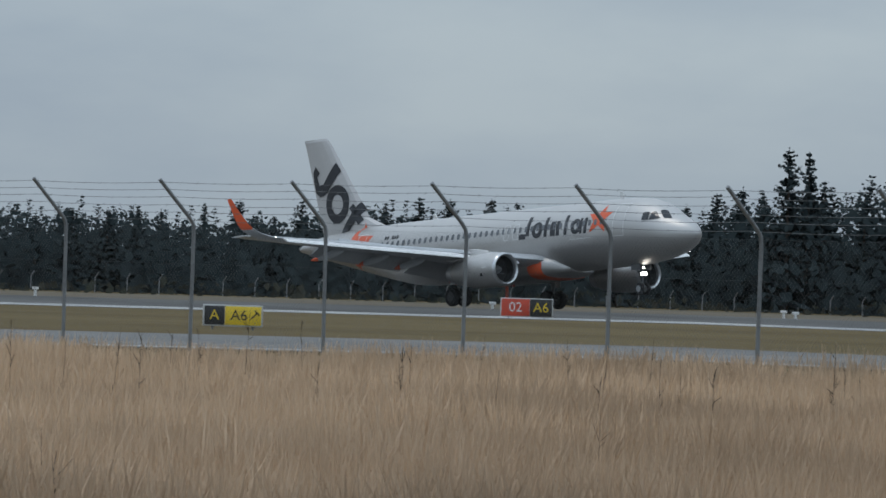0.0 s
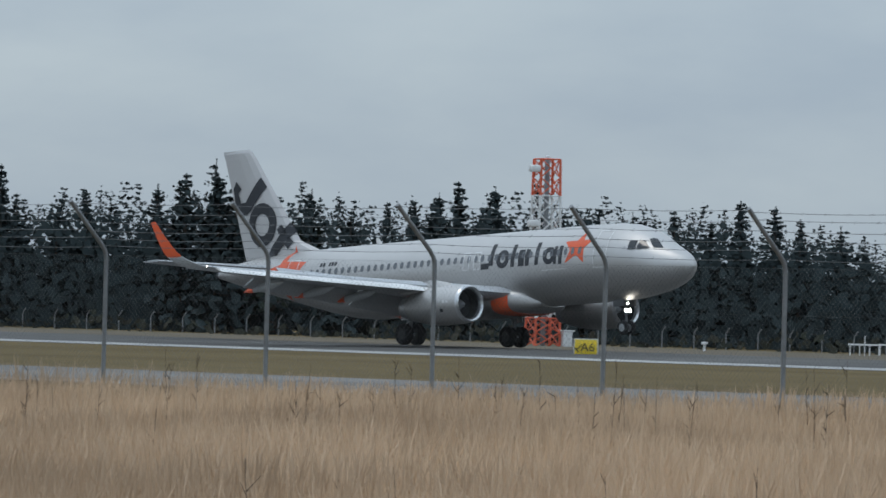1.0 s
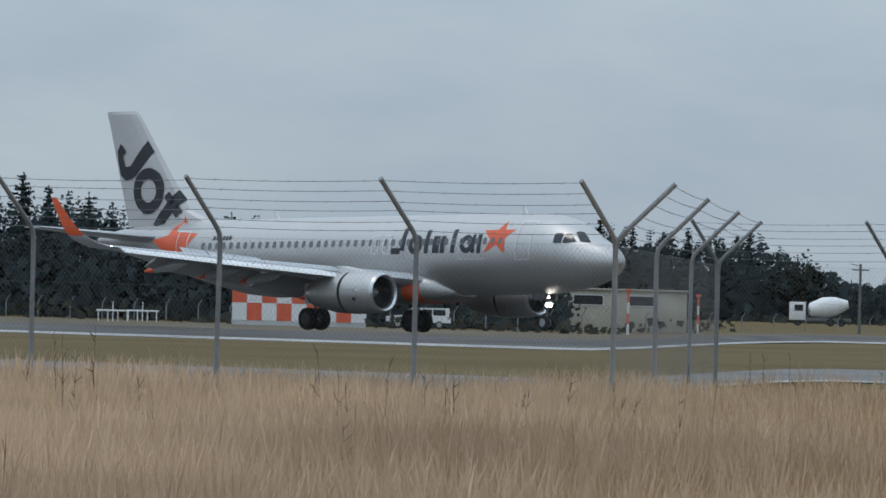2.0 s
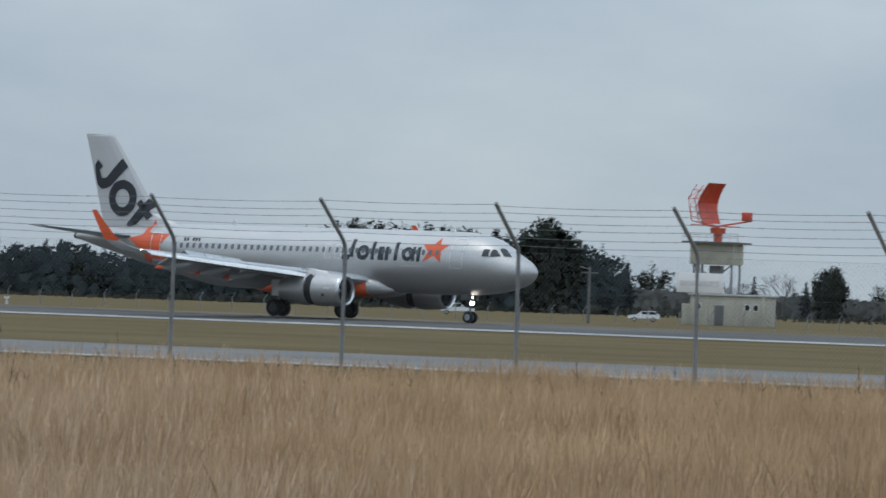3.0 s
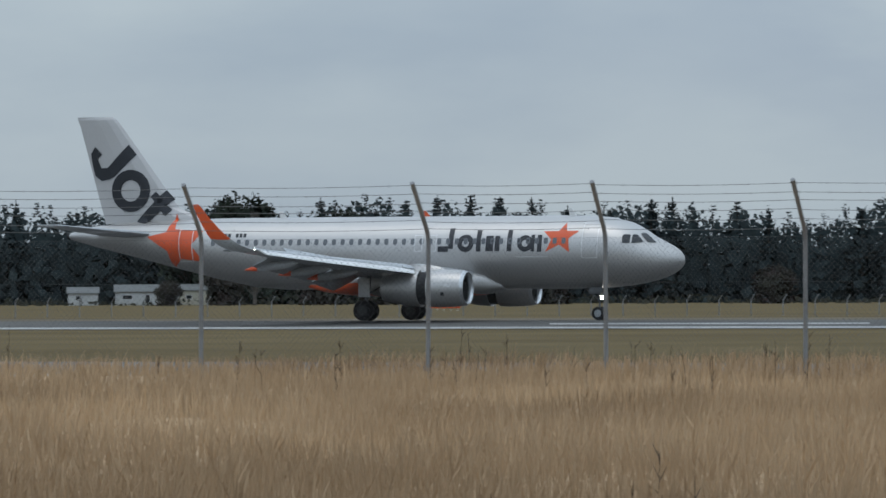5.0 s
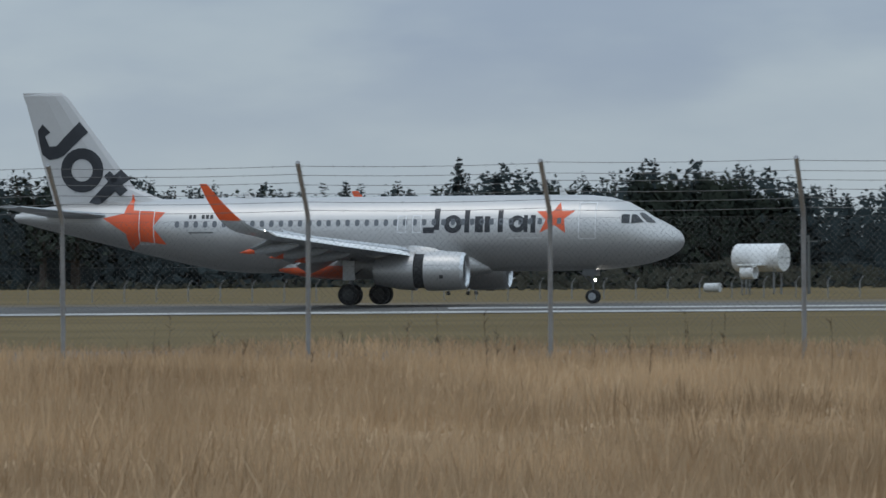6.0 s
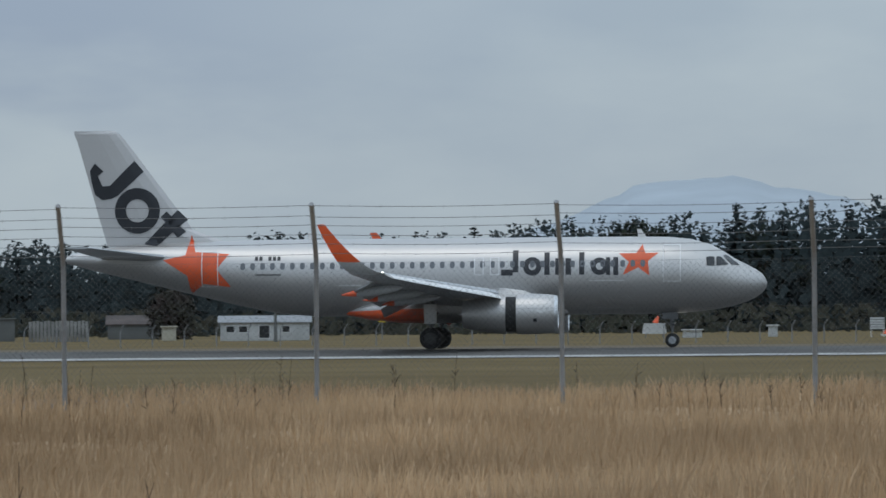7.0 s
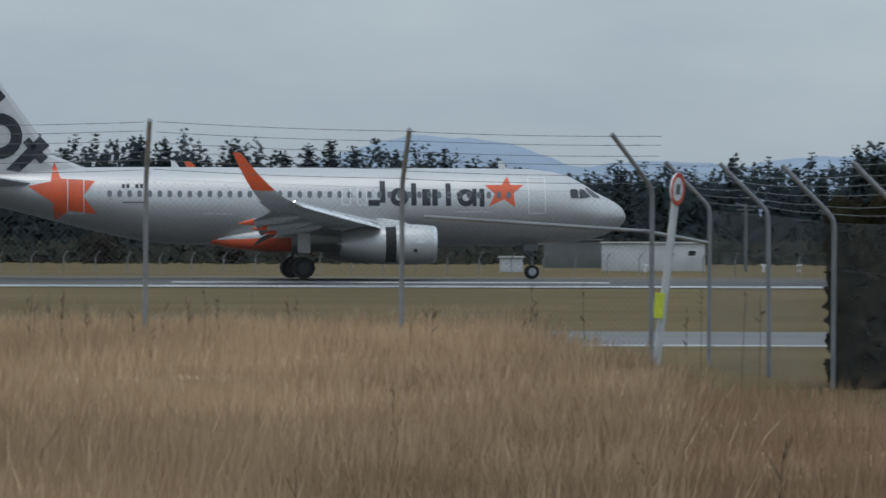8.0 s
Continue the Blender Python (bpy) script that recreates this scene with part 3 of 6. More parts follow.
    strut = part("nose_strut", add_tube(tube((x, 0, 0.38), (x, 0, 1.1), 0.06), (x, 0, 1.05), (x - 0.1, 0, 2.2), 0.10), M_STRUT, plane, "grey nose gear strut")
    part("drag_stay", tube((x, 0, 1.15), (x - 1.1, 0, 2.0), 0.045), M_STRUT, strut)
    for dy in (-0.26, 0.26):
        wheel(plane, "nose_wheel", x, dy, 0.38, 0.38, 0.22)
        # silver doors in strut grey: the shade under the nose is in the colour
        part("nose_gear_door", box((x - 0.5, dy * 1.7 - 0.015, 1.5), (x + 0.3, dy * 1.7 + 0.015, 1.95), 0.01), M_STRUT, strut, "small silver gear door, coloured strut grey for its shade")
    for y, z, r in ((-0.14, 1.28, 0.115), (0.14, 1.28, 0.115), (0, 1.66, 0.06)):
        light = part("landing_light", revolve([(-0.12, 0.01), (-0.10, r * 0.6), (0.0, r * 1.05), (0.03, r * 1.05), (0.03, r * 0.97)], (x + 0.1, y, z), seg=14), M_STRUT, strut, "round landing light")
        part("lens", revolve([(0.022, r), (0.025, 0.01)], (x + 0.1, y, z), seg=14), M_LAMP, light, "lit lens")
    part("beacon", revolve([(-0.12, 0.02), (0, 0.12), (0.12, 0.02)], (NOSE - 17.0, 0, 1.36), seg=10), M_RED, plane, "red belly beacon")
    part("tail_cone", revolve([(-37.5, 0.22), (-37.75, 0.16), (-37.76, 0.02)], (NOSE, 0, 4.92), seg=14), M_HOLE, plane, "dark exhaust at the tail tip")
    return plane, sleeves


def mark(fin, side):
    """Plain charcoal bars and a ring slanting down the fin."""
    bm = bmesh.new()
    def put(outline):
        bm.faces.new([bm.verts.new((NOSE - s, 0, z)) for s, z in outline])
    put([(33.81, 10.21), (33.31, 9.63), (34.69, 8.36), (35.14, 8.88)])
    put([(35.14, 8.88), (34.69, 8.36), (35.05, 8.19), (35.55, 8.12), (35.55, 8.86)])
    put([(35.55, 8.86), (35.55, 8.12), (35.96, 8.41), (36.14, 9.13), (36.22, 9.7), (35.94, 10.1), (35.48, 9.65), (35.79, 9.41)])
    n = 22
    for k in range(n):
        p, q = 2 * math.pi * k / n, 2 * math.pi * (k + 1) / n
        put([(33.66 + r * math.cos(a) * 1.0, 7.53 + r * math.sin(a)) for r, a in ((1.23, p), (1.23, q), (0.62, q), (0.62, p))])
    put([(31.5, 7.56), (30.96, 7.04), (32.6, 5.62), (33.3, 5.74)])
    put([(32.4, 7.19), (32.08, 7.48), (31.62, 7.0), (31.95, 6.65)])
    put([(31.52, 6.78), (31.36, 6.68), (31.05, 6.41), (31.47, 6.06), (31.75, 6.35)])
    for axis, lo, hi in ((0, NOSE - 36.4, NOSE - 30.8), (2, 5.5, 10.4)):
        c = lo
        while c < hi:
            co, no = [0, 0, 0], [0, 0, 0]
            co[axis], no[axis] = c, 1
            bmesh.ops.bisect_plane(bm, geom=bm.verts[:] + bm.edges[:] + bm.faces[:], plane_co=co, plane_no=no)
            c += 0.22
    bmesh.ops.triangulate(bm, faces=bm.faces)
    for q in bm.verts:
        s, z = NOSE - q.co.x, q.co.z
        k = (z - 6.5) / (11.3 - 6.5)
        le, te, th = 30.7 + k * 3.6, 35.55 + k * 1.35, 0.28 - k * 0.15
        if z < 6.5:
            le, te, th = 29.4 + (z - 6.0) * 2.6, 35.4 + (z - 6.0) * 0.3, 0.30
        u = min(1, max(0.0, (s - le) / (te - le)))
        y = th * float(np.interp(u, [0, 0.08, 0.25, 0.5, 1], [0, 0.6, 1, 0.9, 0.08]))
        y = max(y, hull_side(s, z) if z < hull_at(s)[0] else 0)
        q.co.y = side * (y + 0.03)
    part("fin_mark", bm, M_DARK, fin, "plain charcoal shapes")


def title(plane, side):
    """Plain charcoal bars and rings in a row along the hull."""
    def ring(cx, cz, ro, ri, n=16):
        return [[(cx + ro * math.cos(a), cz + ro * math.sin(a)), (cx + ro * math.cos(b), cz + ro * math.sin(b)), (cx + ri * math.cos(b), cz + ri * math.sin(b)), (cx + ri * math.cos(a), cz + ri * math.sin(a))]
                for a, b in ((2 * math.pi * k / n, 2 * math.pi * (k + 1) / n) for k in range(n))]
    shapes = [[rect(13.16, 13.46, 4.05, 5.22)], [rect(13.46, 14.08, 3.88, 4.2)], ring(12.42, 4.36, 0.50, 0.2), [rect(11.5, 11.78, 3.9, 5.1)], [rect(10.75, 11.2, 3.9, 4.78)], [rect(10.36, 10.66, 3.9, 4.78)],
              [rect(9.65, 9.93, 3.9, 5.1)], ring(8.85, 4.34, 0.47, 0.19), [rect(8.28, 8.5, 3.88, 4.82)], [rect(7.85, 8.12, 3.86, 4.82)]]
    for sh in shapes:
        decal("title_mark", sh, M_DARK, plane, side, 0.01, "plain charcoal shape")


airliner, sleeves = build_airliner()


# ---- perimeter fence: cranked posts, chain link, barbed strands ----
POST_TOP, BEND, ARM = 3.0, 2.34, 0.63


def post_mesh():
    bm = bmesh.new()
    r = 0.029
    path = [Vector((0, 0, -0.3)), Vector((0, 0, BEND - 0.06)), Vector((0, -0.02, BEND + 0.03)), Vector((0, -0.08, BEND + 0.11)), Vector((0, -ARM, POST_TOP))]
    rings = []
    for i, p in enumerate(path):
        d = (path[min(i + 1, 4)] - path[max(i - 1, 0)]).normalized()
        side = Vector((1, 0, 0))
        up = side.cross(d)
        rings.append([p + r * (side * math.cos(a) + up * math.sin(a)) for a in (2 * math.pi * k / 10 for k in range(10))])
    loft(bm, rings)
    return bm


def link_mesh():
    """One 3 m bay of woven wire, from the ground to the posts' bends."""
    verts, faces = [], []
    w, top, pitch = 3.0, BEND - 0.02, 0.075
    r = 0.0010
    def wire(x0, z0, x1, z1):
        b = len(verts)
        d = Vector((x1 - x0, 0, z1 - z0)).normalized()
        n = Vector((-d.z, 0, d.x)) * r
        for x, z in ((x0, z0), (x1, z1)):
            verts.extend(((x + n.x, 0, z + n.z), (x - n.x, 0, z - n.z), (x, r * 1.6, z)))
        for i, j in ((0, 1), (1, 2), (2, 0)):
            faces.append((b + i, b + j, b + 3 + j, b + 3 + i))
    k = -top
    while k < w:
        x0, x1 = max(0, k), min(w, k + top)
        if x1 - x0 > 0.02:
            wire(x0, x0 - k, x1, x1 - k)
            wire(x0, top - (x0 - k), x1, top - (x1 - k))
        k += pitch
    for z in (top, top - 0.55, 1.2):
        wire(0, z, w, z)
    me = bpy.data.meshes.new("chain_link")
    me.from_pydata(verts, [], faces)
    me.materials.append(M_WIRE)
    return me


def strand_mesh():
    bm = bmesh.new()
    for i in range(8):
        a, b = i / 8, (i + 1) / 8
        sag = lambda u: -0.02 * math.sin(math.pi * u)
        add_tube(bm, (3 * a, 0, sag(a)), (3 * b, 0, sag(b)), 0.0031, seg=4)
        add_tube(bm, (3 * a + 0.1, -0.018, sag(a) - 0.018), (3 * a + 0.1, 0.018, sag(a) + 0.018), 0.0022, seg=3)
    me = bpy.data.meshes.new("barbed_strand")
    bm.to_mesh(me)
    bm.free()
    me.materials.append(M_WIRE)
    return me


LINK, STRAND = link_mesh(), strand_mesh()
POST = finish(post_mesh(), "post", M_GALV)
POST_DATA = POST.data
bpy.data.objects.remove(POST)
STRANDS = [(BEND + 0.04 + (POST_TOP - BEND - 0.06) * f, -ARM * f) for f in (0.08, 0.26, 0.44, 0.62, 0.80, 0.98)]


def build_fence(places, label, lean_rng, corner=0.0):
    fence = thing("fence", Matrix(), label, "fence")
    for i, p in enumerate(places):
        q = places[min(i + 1, len(places) - 1)]
        o = places[max(i - 1, 0)]
        d = Vector(q) - Vector(o)
        turn = math.atan2(d.y, d.x) + (corner if i == len(places) - 1 else 0)
        post = new("post", POST_DATA)
        post.parent = fence
        post.matrix_basis = Matrix.Translation(p) @ Matrix.Rotation(turn, 4, "Z") @ pose(0, 0, 0, lean_rng.uniform(-0.4, 0.4), lean_rng.uniform(-0.3, 0.3), lean_rng.uniform(-2, 2))
        if i + 1 < len(places):
            e = Vector(q) - Vector(p)
            m = Matrix.Translation(p) @ Matrix.Rotation(math.atan2(e.y, e.x), 4, "Z") @ Matrix.Rotation(-math.atan2(e.z, e.to_2d().length), 4, "Y") @ Matrix.Diagonal((e.length / 3, 1, 1, 1))
            link = new("chain_link", LINK)
            link.parent, link.matrix_basis = fence, m
            for z, y in STRANDS:
                s = new("barbed_strand", STRAND)
                s.parent, s.matrix_basis = fence, m @ Matrix.Translation((0, y, z + lean_rng.uniform(-0.015, 0.015)))
    return fence


rng = random.Random(4)
a1 = 0.0506
leg_1 = [(s * math.cos(a1), 57.76 + s * math.sin(a1), 0) for s in [-101.40, -98.10, -94.80, -91.50, -88.20, -84.87, -81.53, -78.24, -75.01, -71.83, -68.74, -65.66, -62.64, -59.72, -56.77, -53.91, -50.98, -48.19]]
end_1 = Vector(leg_1[-1])
leg_2 = [(x, 78.51, 0) for x in [-66.23, -62.89, -59.62, -56.55, -53.53, -50.54, -47.47, -44.53, -41.48, -38.48, -35.42, -32.44, -29.40]] + [(-27.1, 78.6, 0)] + [(x, 78.74, 0.14 * math.exp(-((x - 4.4) / 3.2) ** 2)) for x in [-24.59, -21.61, -18.59, -15.64, -12.60, -9.57, -6.62, -3.75, -0.82, 2.16, 5.06, 8.06]] + [(11.0, 78.75, 0)]
link_up = [tuple(end_1.lerp(Vector(leg_2[0]), k / 3)) for k in range(4)]
build_fence(leg_1, "chain link security fence with cranked barbed wire arms in dry grass", rng)
build_fence(link_up, "return of the chain link fence joining both lines", rng)
build_fence(leg_2, "chain link security fence with cranked barbed wire arms in dry grass", rng, radians(-58))
build_fence([(13.95, 94.0, -0.12), (13.7, 87.0, -0.22), (13.2, 79.0, -0.35), (12.8, 71.5, -0.4), (12.4, 63.5, -0.4)], "side run of chain link fence beside a dark hedge", rng)
rail = thing("brace_rail", Matrix(), "grey steel brace pipe clamped along the fence corner", "pipe")
part("pipe", tube((8.3, 78.62, 2.03), (10.9, 78.62, 1.87), 0.022), M_GALV, rail)
part("pipe", tube((10.9, 78.62, 1.87), (13.9, 93.9, 1.75), 0.026), M_GALV, rail)


def fence_board(x, y, z, w, h):
    board = thing("fence_sign", Matrix.Translation((x, y - 0.03, z)), "plain white notice board wired to the fence mesh", "sign", "boards on the fence")
    part("panel", box((-w / 2, -0.012, -h / 2), (w / 2, 0.0, h / 2), 0.004), M_WHITE, board)
    part("text_bar", box((-w * 0.42, -0.017, -h * 0.16), (w * 0.42, -0.0125, h * 0.1)), material("faded_print", (0.62, 0.63, 0.64), 0.6), board, "faded grey line of print")


fence_board(2.2, 78.75, 2.2, 0.70, 0.225)
fence_board(-50.5, 78.53, 1.98, 0.76, 0.27)

limit_sign = thing("round_sign", Matrix.Translation((11.09, 79.3, -0.07)) @ pose(0, 0, 0, 0, 4, 0), "round white sign with red rim on a leaning white post", "sign")
part("sign_post", tube((0, 0, -0.35), (0.12, 0, 2.55), 0.047, seg=10), M_SHED, limit_sign, "weathered white post")
disc = part("disc", revolve([(0.0, 0.001), (0.0, 0.19), (0.02, 0.19), (0.02, 0.001)], (0, 0, 0), "y", 24), M_WHITE, limit_sign)
disc.matrix_basis = Matrix.Translation((0.12, -0.08, 2.45)) @ pose(0, 0, 0, 0, 0, 58)
part("rim", revolve([(-0.004, 0.145), (-0.006, 0.19), (-0.001, 0.195), (0.0, 0.14)], (0, 0, 0), "y", 24), M_RED, disc, "red rim")
part("digit_bar", box((-0.05, -0.01, -0.06), (0.05, -0.004, 0.06)), M_GREYWALL, disc, "grey bar")
part("label_plate", box((-0.06, -0.08, 0.92), (0.055, -0.066, 1.22)), material("lime_plate", (0.72, 0.78, 0.06), 0.5), limit_sign, "lime yellow plate")


# ---- tall dry grass before and behind the fence ----
def swell(x, y):
    """Rise and fall of the growth over a few metres."""
    return np.sin(x * 0.62 + 1.7 * np.sin(y * 0.33)) * np.sin(y * 0.47 + 1.2 * np.sin(x * 0.41 + 2.0)) + 0.5 * np.sin(x * 1.9 + 1.1 * np.sin(y * 1.3)) * np.sin(y * 1.6 + 0.7)


def growth(b):
    """The grass stands lower along the first fence than along the second."""
    return np.interp(b, [18, 25, 30, 36, 40, 44, 61], [1.0, 1.0, 0.86, 0.79, 0.90, 1.06, 1.04])


def grass_field(name, b0, b1, r0, r1, count, seed, height, label, mat=None, fade=None):
    rs = np.random.RandomState(seed)
    b = np.radians(b0 + (b1 - b0) * rs.rand(count))
    r = r0 + (r1 - r0) * rs.rand(count) ** 1.35
    # past the fence corner the tall growth ends ever nearer
    keep = r < np.interp(np.degrees(b), [-13.5, -10, -8.65, -7.9, -7.2, -6.8], [36, 40, 49, 57, 72, 100])
    if fade:
        # the two growths mingle where they meet
        keep &= rs.rand(count) < np.interp(np.degrees(b), [35, 44], fade)
    b, r = b[keep], r[keep]
    count = len(b)
    # tussocks: every blade belongs to a tuft and splays out from its middle
    cx, cy = -r * np.sin(b), r * np.cos(b)
    tuft = rs.randint(0, count, count // 16)
    own = tuft[rs.randint(0, len(tuft), count)]
    loose = rs.rand(count) < 0.30
    off = rs.normal(0, 0.13, (count, 2))
    x = np.where(loose, cx, cx[own] + off[:, 0])
    y = np.where(loose, cy, cy[own] + off[:, 1])
    tall = rs.rand(count)
    full = height * growth(np.degrees(b))
    h = full * (0.84 + 0.14 * rs.rand(count) + 0.12 * swell(x, y) + np.where(loose, -0.03, 0.12 * (tall[own] - 0.45)))
    wide = (0.0014 + 0.0019 * rs.rand(count)) * (0.5 + r / 42)
    turn = rs.rand(count) * math.pi
    lean_a, lean = rs.rand(count) * 2 * math.pi, (0.02 + 0.15 * rs.rand(count) ** 1.6) * h
    dx, dy = np.cos(turn) * wide, np.sin(turn) * wide
    lx = np.cos(lean_a) * lean + np.where(loose, 0, off[:, 0] * 0.45) + 0.015 * h
    ly = np.sin(lean_a) * lean + np.where(loose, 0, off[:, 1] * 0.45)
    # each one a slim seed head on its stem
    v = np.zeros((count, 4, 3))
    for j, f, ll, sgn in ((0, 0.58, 0.1, 0), (1, 0.86, 0.6, 1), (2, 1.0, 1.0, 0), (3, 0.86, 0.6, -1)):
        v[:, j, 0], v[:, j, 1], v[:, j, 2] = x + lx * ll + sgn * dx, y + ly * ll + sgn * dy, h * f
    quads = (np.arange(count) * 4)[:, None] + np.array([[0, 1, 2, 3]])
    me = bpy.data.meshes.new(name)
    me.vertices.add(count * 4)
    me.vertices.foreach_set("co", v.reshape(-1))
    me.loops.add(count * 4)
    me.loops.foreach_set("vertex_index", quads.reshape(-1).astype(np.int32))
    me.polygons.add(count)
    me.polygons.foreach_set("loop_start", (np.arange(count) * 4).astype(np.int32))
    me.update(calc_edges=True)
    me.materials.append(mat or M_DRY)
    tagged(new(name, me), label, "grass", kind="stuff")


grass_field("tall_grass", 61, 35, 23.5, 80, 230000, 1, 0.90, "tall pale pinkish dry seed grass before the fence", M_PALE, (0, 1))
grass_field("tall_grass", 44, -8.2, 23.5, 92, 440000, 2, 0.875, "tall straw-coloured dry grass before the fence", None, (1, 0))
grass_field("tall_grass", -5.0, -13.5, 23.5, 80, 62000, 3, 0.82, "tall rusty brown dry grass beside the fence corner", M_RUSTY)
bm = bmesh.new()
rows = []
for i in range(520):
    b = 64 - i * 0.15
    far = 73 if b > 40.2 else (91 if b > -6.8 else float(np.interp(b, [-13.5, -10, -8.65, -7.9, -7.2, -6.8], [34, 38, 47, 55, 70, 91])))
    row = [bm.verts.new(at(b, 10, 0.0))]
    for k in range(46):
        r = 15 + (far - 15) * (k / 45) ** 1.4
        p = at(b, r)
        p.z = ground_z(b, r) + float(growth(b)) * 0.875 * (0.61 + 0.105 * float(swell(p.x, p.y))) * (1 if k < 45 else 0.1)
        row.append(bm.verts.new(p))
    rows.append(row)
for p, q in zip(rows, rows[1:]):
    for k in range(46):
        bm.faces.new((p[k], q[k], q[k + 1], p[k + 1]))
tagged(finish(bm, "grass_litter", M_DRY), "matted straw under the tall grass", "ground", kind="structure")


def weed_stalks():
    verts, faces = [], []
    r = random.Random(9)
    def stick(a, b, w):
        k = len(verts)
        d = (b - a).normalized()
        n = Vector((d.z, 0, -d.x)).normalized() * w if abs(d.y) < 0.9 else Vector((w, 0, 0))
        m = Vector((0, w, 0))
        for p, s in ((a, 1), (b, 0.5)):
            verts.extend((p + n * s, p - n * s, p + m * s))
        for i, j in ((0, 1), (1, 2), (2, 0)):
            faces.append((k + i, k + j, k + 3 + j, k + 3 + i))
    for i in range(330):
        b = r.uniform(61, -9)
        lim = 58 if b > 40 else 80
        d = r.uniform(24, 36) if i % 7 == 0 else r.uniform(lim * 0.8, lim * 1.1)
        p = at(b, d)
        h = (r.uniform(0.72, 0.98) if d < 40 else r.uniform(0.92, 1.30)) * float(growth(b))
        tip = p + Vector((r.uniform(-0.12, 0.12), r.uniform(-0.1, 0.1), h))
        stick(p, tip, 0.0026 if d < 40 else 0.0036)
        for k in range(r.randint(2, 7)):
            f = r.uniform(0.6, 0.98)
            q = p.lerp(tip, f)
            stick(q, q + Vector((r.uniform(-0.06, 0.06), r.uniform(-0.05, 0.05), r.uniform(0.03, 0.10))), 0.0026 if d < 40 else 0.0042)
    me = bpy.data.meshes.new("weed_stalks")
    me.from_pydata([tuple(q) for q in verts], [], faces)
    me.materials.append(M_STALK)
    tagged(new("weed_stalks", me), "dark dead weed stalks standing in the dry grass", "weeds", kind="stuff")


weed_stalks()


# ---- trees ----
def clump_mesh(name, pts, mat, out=None):
    """Many small ragged leaf tufts, each a bent four-cornered spray; out: the way that the foliage faces at a place (default: away from the stem)."""
    out = out or (lambda c: Vector((c.x, c.y, 0.0)).normalized() * 0.85 + Vector((0, 0, 0.5)))
    verts, faces, ways = [], [], []
    for c, size, r in pts:
        k = len(verts)
        u = Vector((r.gauss(0, 1), r.gauss(0, 1), r.gauss(0, 0.7))).normalized()
        w = u.orthogonal().normalized() @ Matrix.Rotation(r.uniform(0, 6.28), 3, u)
        four = [c + w * size, c + u * size * r.uniform(0.5, 1), c - w * size * r.uniform(0.6, 1), c - u * size * 0.7]
        way = out(c).normalized()
        if (four[1] - four[0]).cross(four[2] - four[0]).dot(way) < 0:
            four.reverse()
        verts.extend(four)
        ways.extend([way] * 4)
        faces.extend(((k, k + 1, k + 2), (k, k + 2, k + 3)))
    me = bpy.data.meshes.new(name)
    me.from_pydata([tuple(q) for q in verts], [], faces)
    me.polygons.foreach_set("use_smooth", [True] * len(faces))
    me.normals_split_custom_set_from_vertices([tuple(q) for q in ways])
    me.materials.append(mat)
    return me


def to_field(c):
    """Foliage of a dense edge faces the open field and the sky over it."""
    return Vector((-c.x, -c.y, 0.0)).normalized() * 0.9 + Vector((0, 0, 0.3))


def pine_data(seed):
    r = random.Random(seed)
    bm = bmesh.new()
    add_tube(bm, (0, 0, -0.3), (0.1, 0, 4), 0.2, 0.15, 7)
    add_tube(bm, (0.1, 0, 4), (0.05, 0.05, 9.85), 0.15, 0.015, 7)
    pts = []
    z = 0.9
    while z < 9.8:
        f = z / 10
        reach = (2.2 * (1 - f) ** 0.66 + 0.08) * r.uniform(0.75, 1.2)
        for k in range(r.randint(4, 7)):
            a = r.uniform(0, 2 * math.pi)
            ln = reach * r.uniform(0.5, 1.1)
            tip = Vector((math.cos(a) * ln, math.sin(a) * ln, z + ln * r.uniform(0.02, 0.4)))
            root = Vector((0.08, 0, z))
            if ln > 1.2:
                add_tube(bm, root, tip, 0.03, 0.01, 3)
            n = max(6, int(ln * 10))
            for i in range(n):
                q = root.lerp(tip, r.uniform(0.06, 1.05))
                pts.append((q + Vector((r.gauss(0, 0.12), r.gauss(0, 0.12), r.gauss(0, 0.1))) * (1.1 - f), r.uniform(0.14, 0.28) * (0.6 + 0.5 * (1 - f)), r))
        z += r.uniform(0.20, 0.38)
    for i in range(6):
        pts.append((Vector((0.05, 0.05, 9.5 + i * 0.09)), 0.1, r))
    # close inner needles, so that the crown holds the light
    for i in range(170):
        f = r.random() ** 1.3
        q, a = (1.5 * (1 - f) ** 0.7) * math.sqrt(r.random()), r.uniform(0, 6.28)
        pts.append((Vector((math.cos(a) * q, math.sin(a) * q, 0.4 + 8.9 * f)), r.uniform(0.4, 0.7) * (1.05 - 0.75 * f), r))
    trunk = bpy.data.meshes.new("trunk")
    bm.to_mesh(trunk)
    bm.free()
    trunk.materials.append(M_BARK)
    return trunk, clump_mesh("crown", pts, M_PINE)


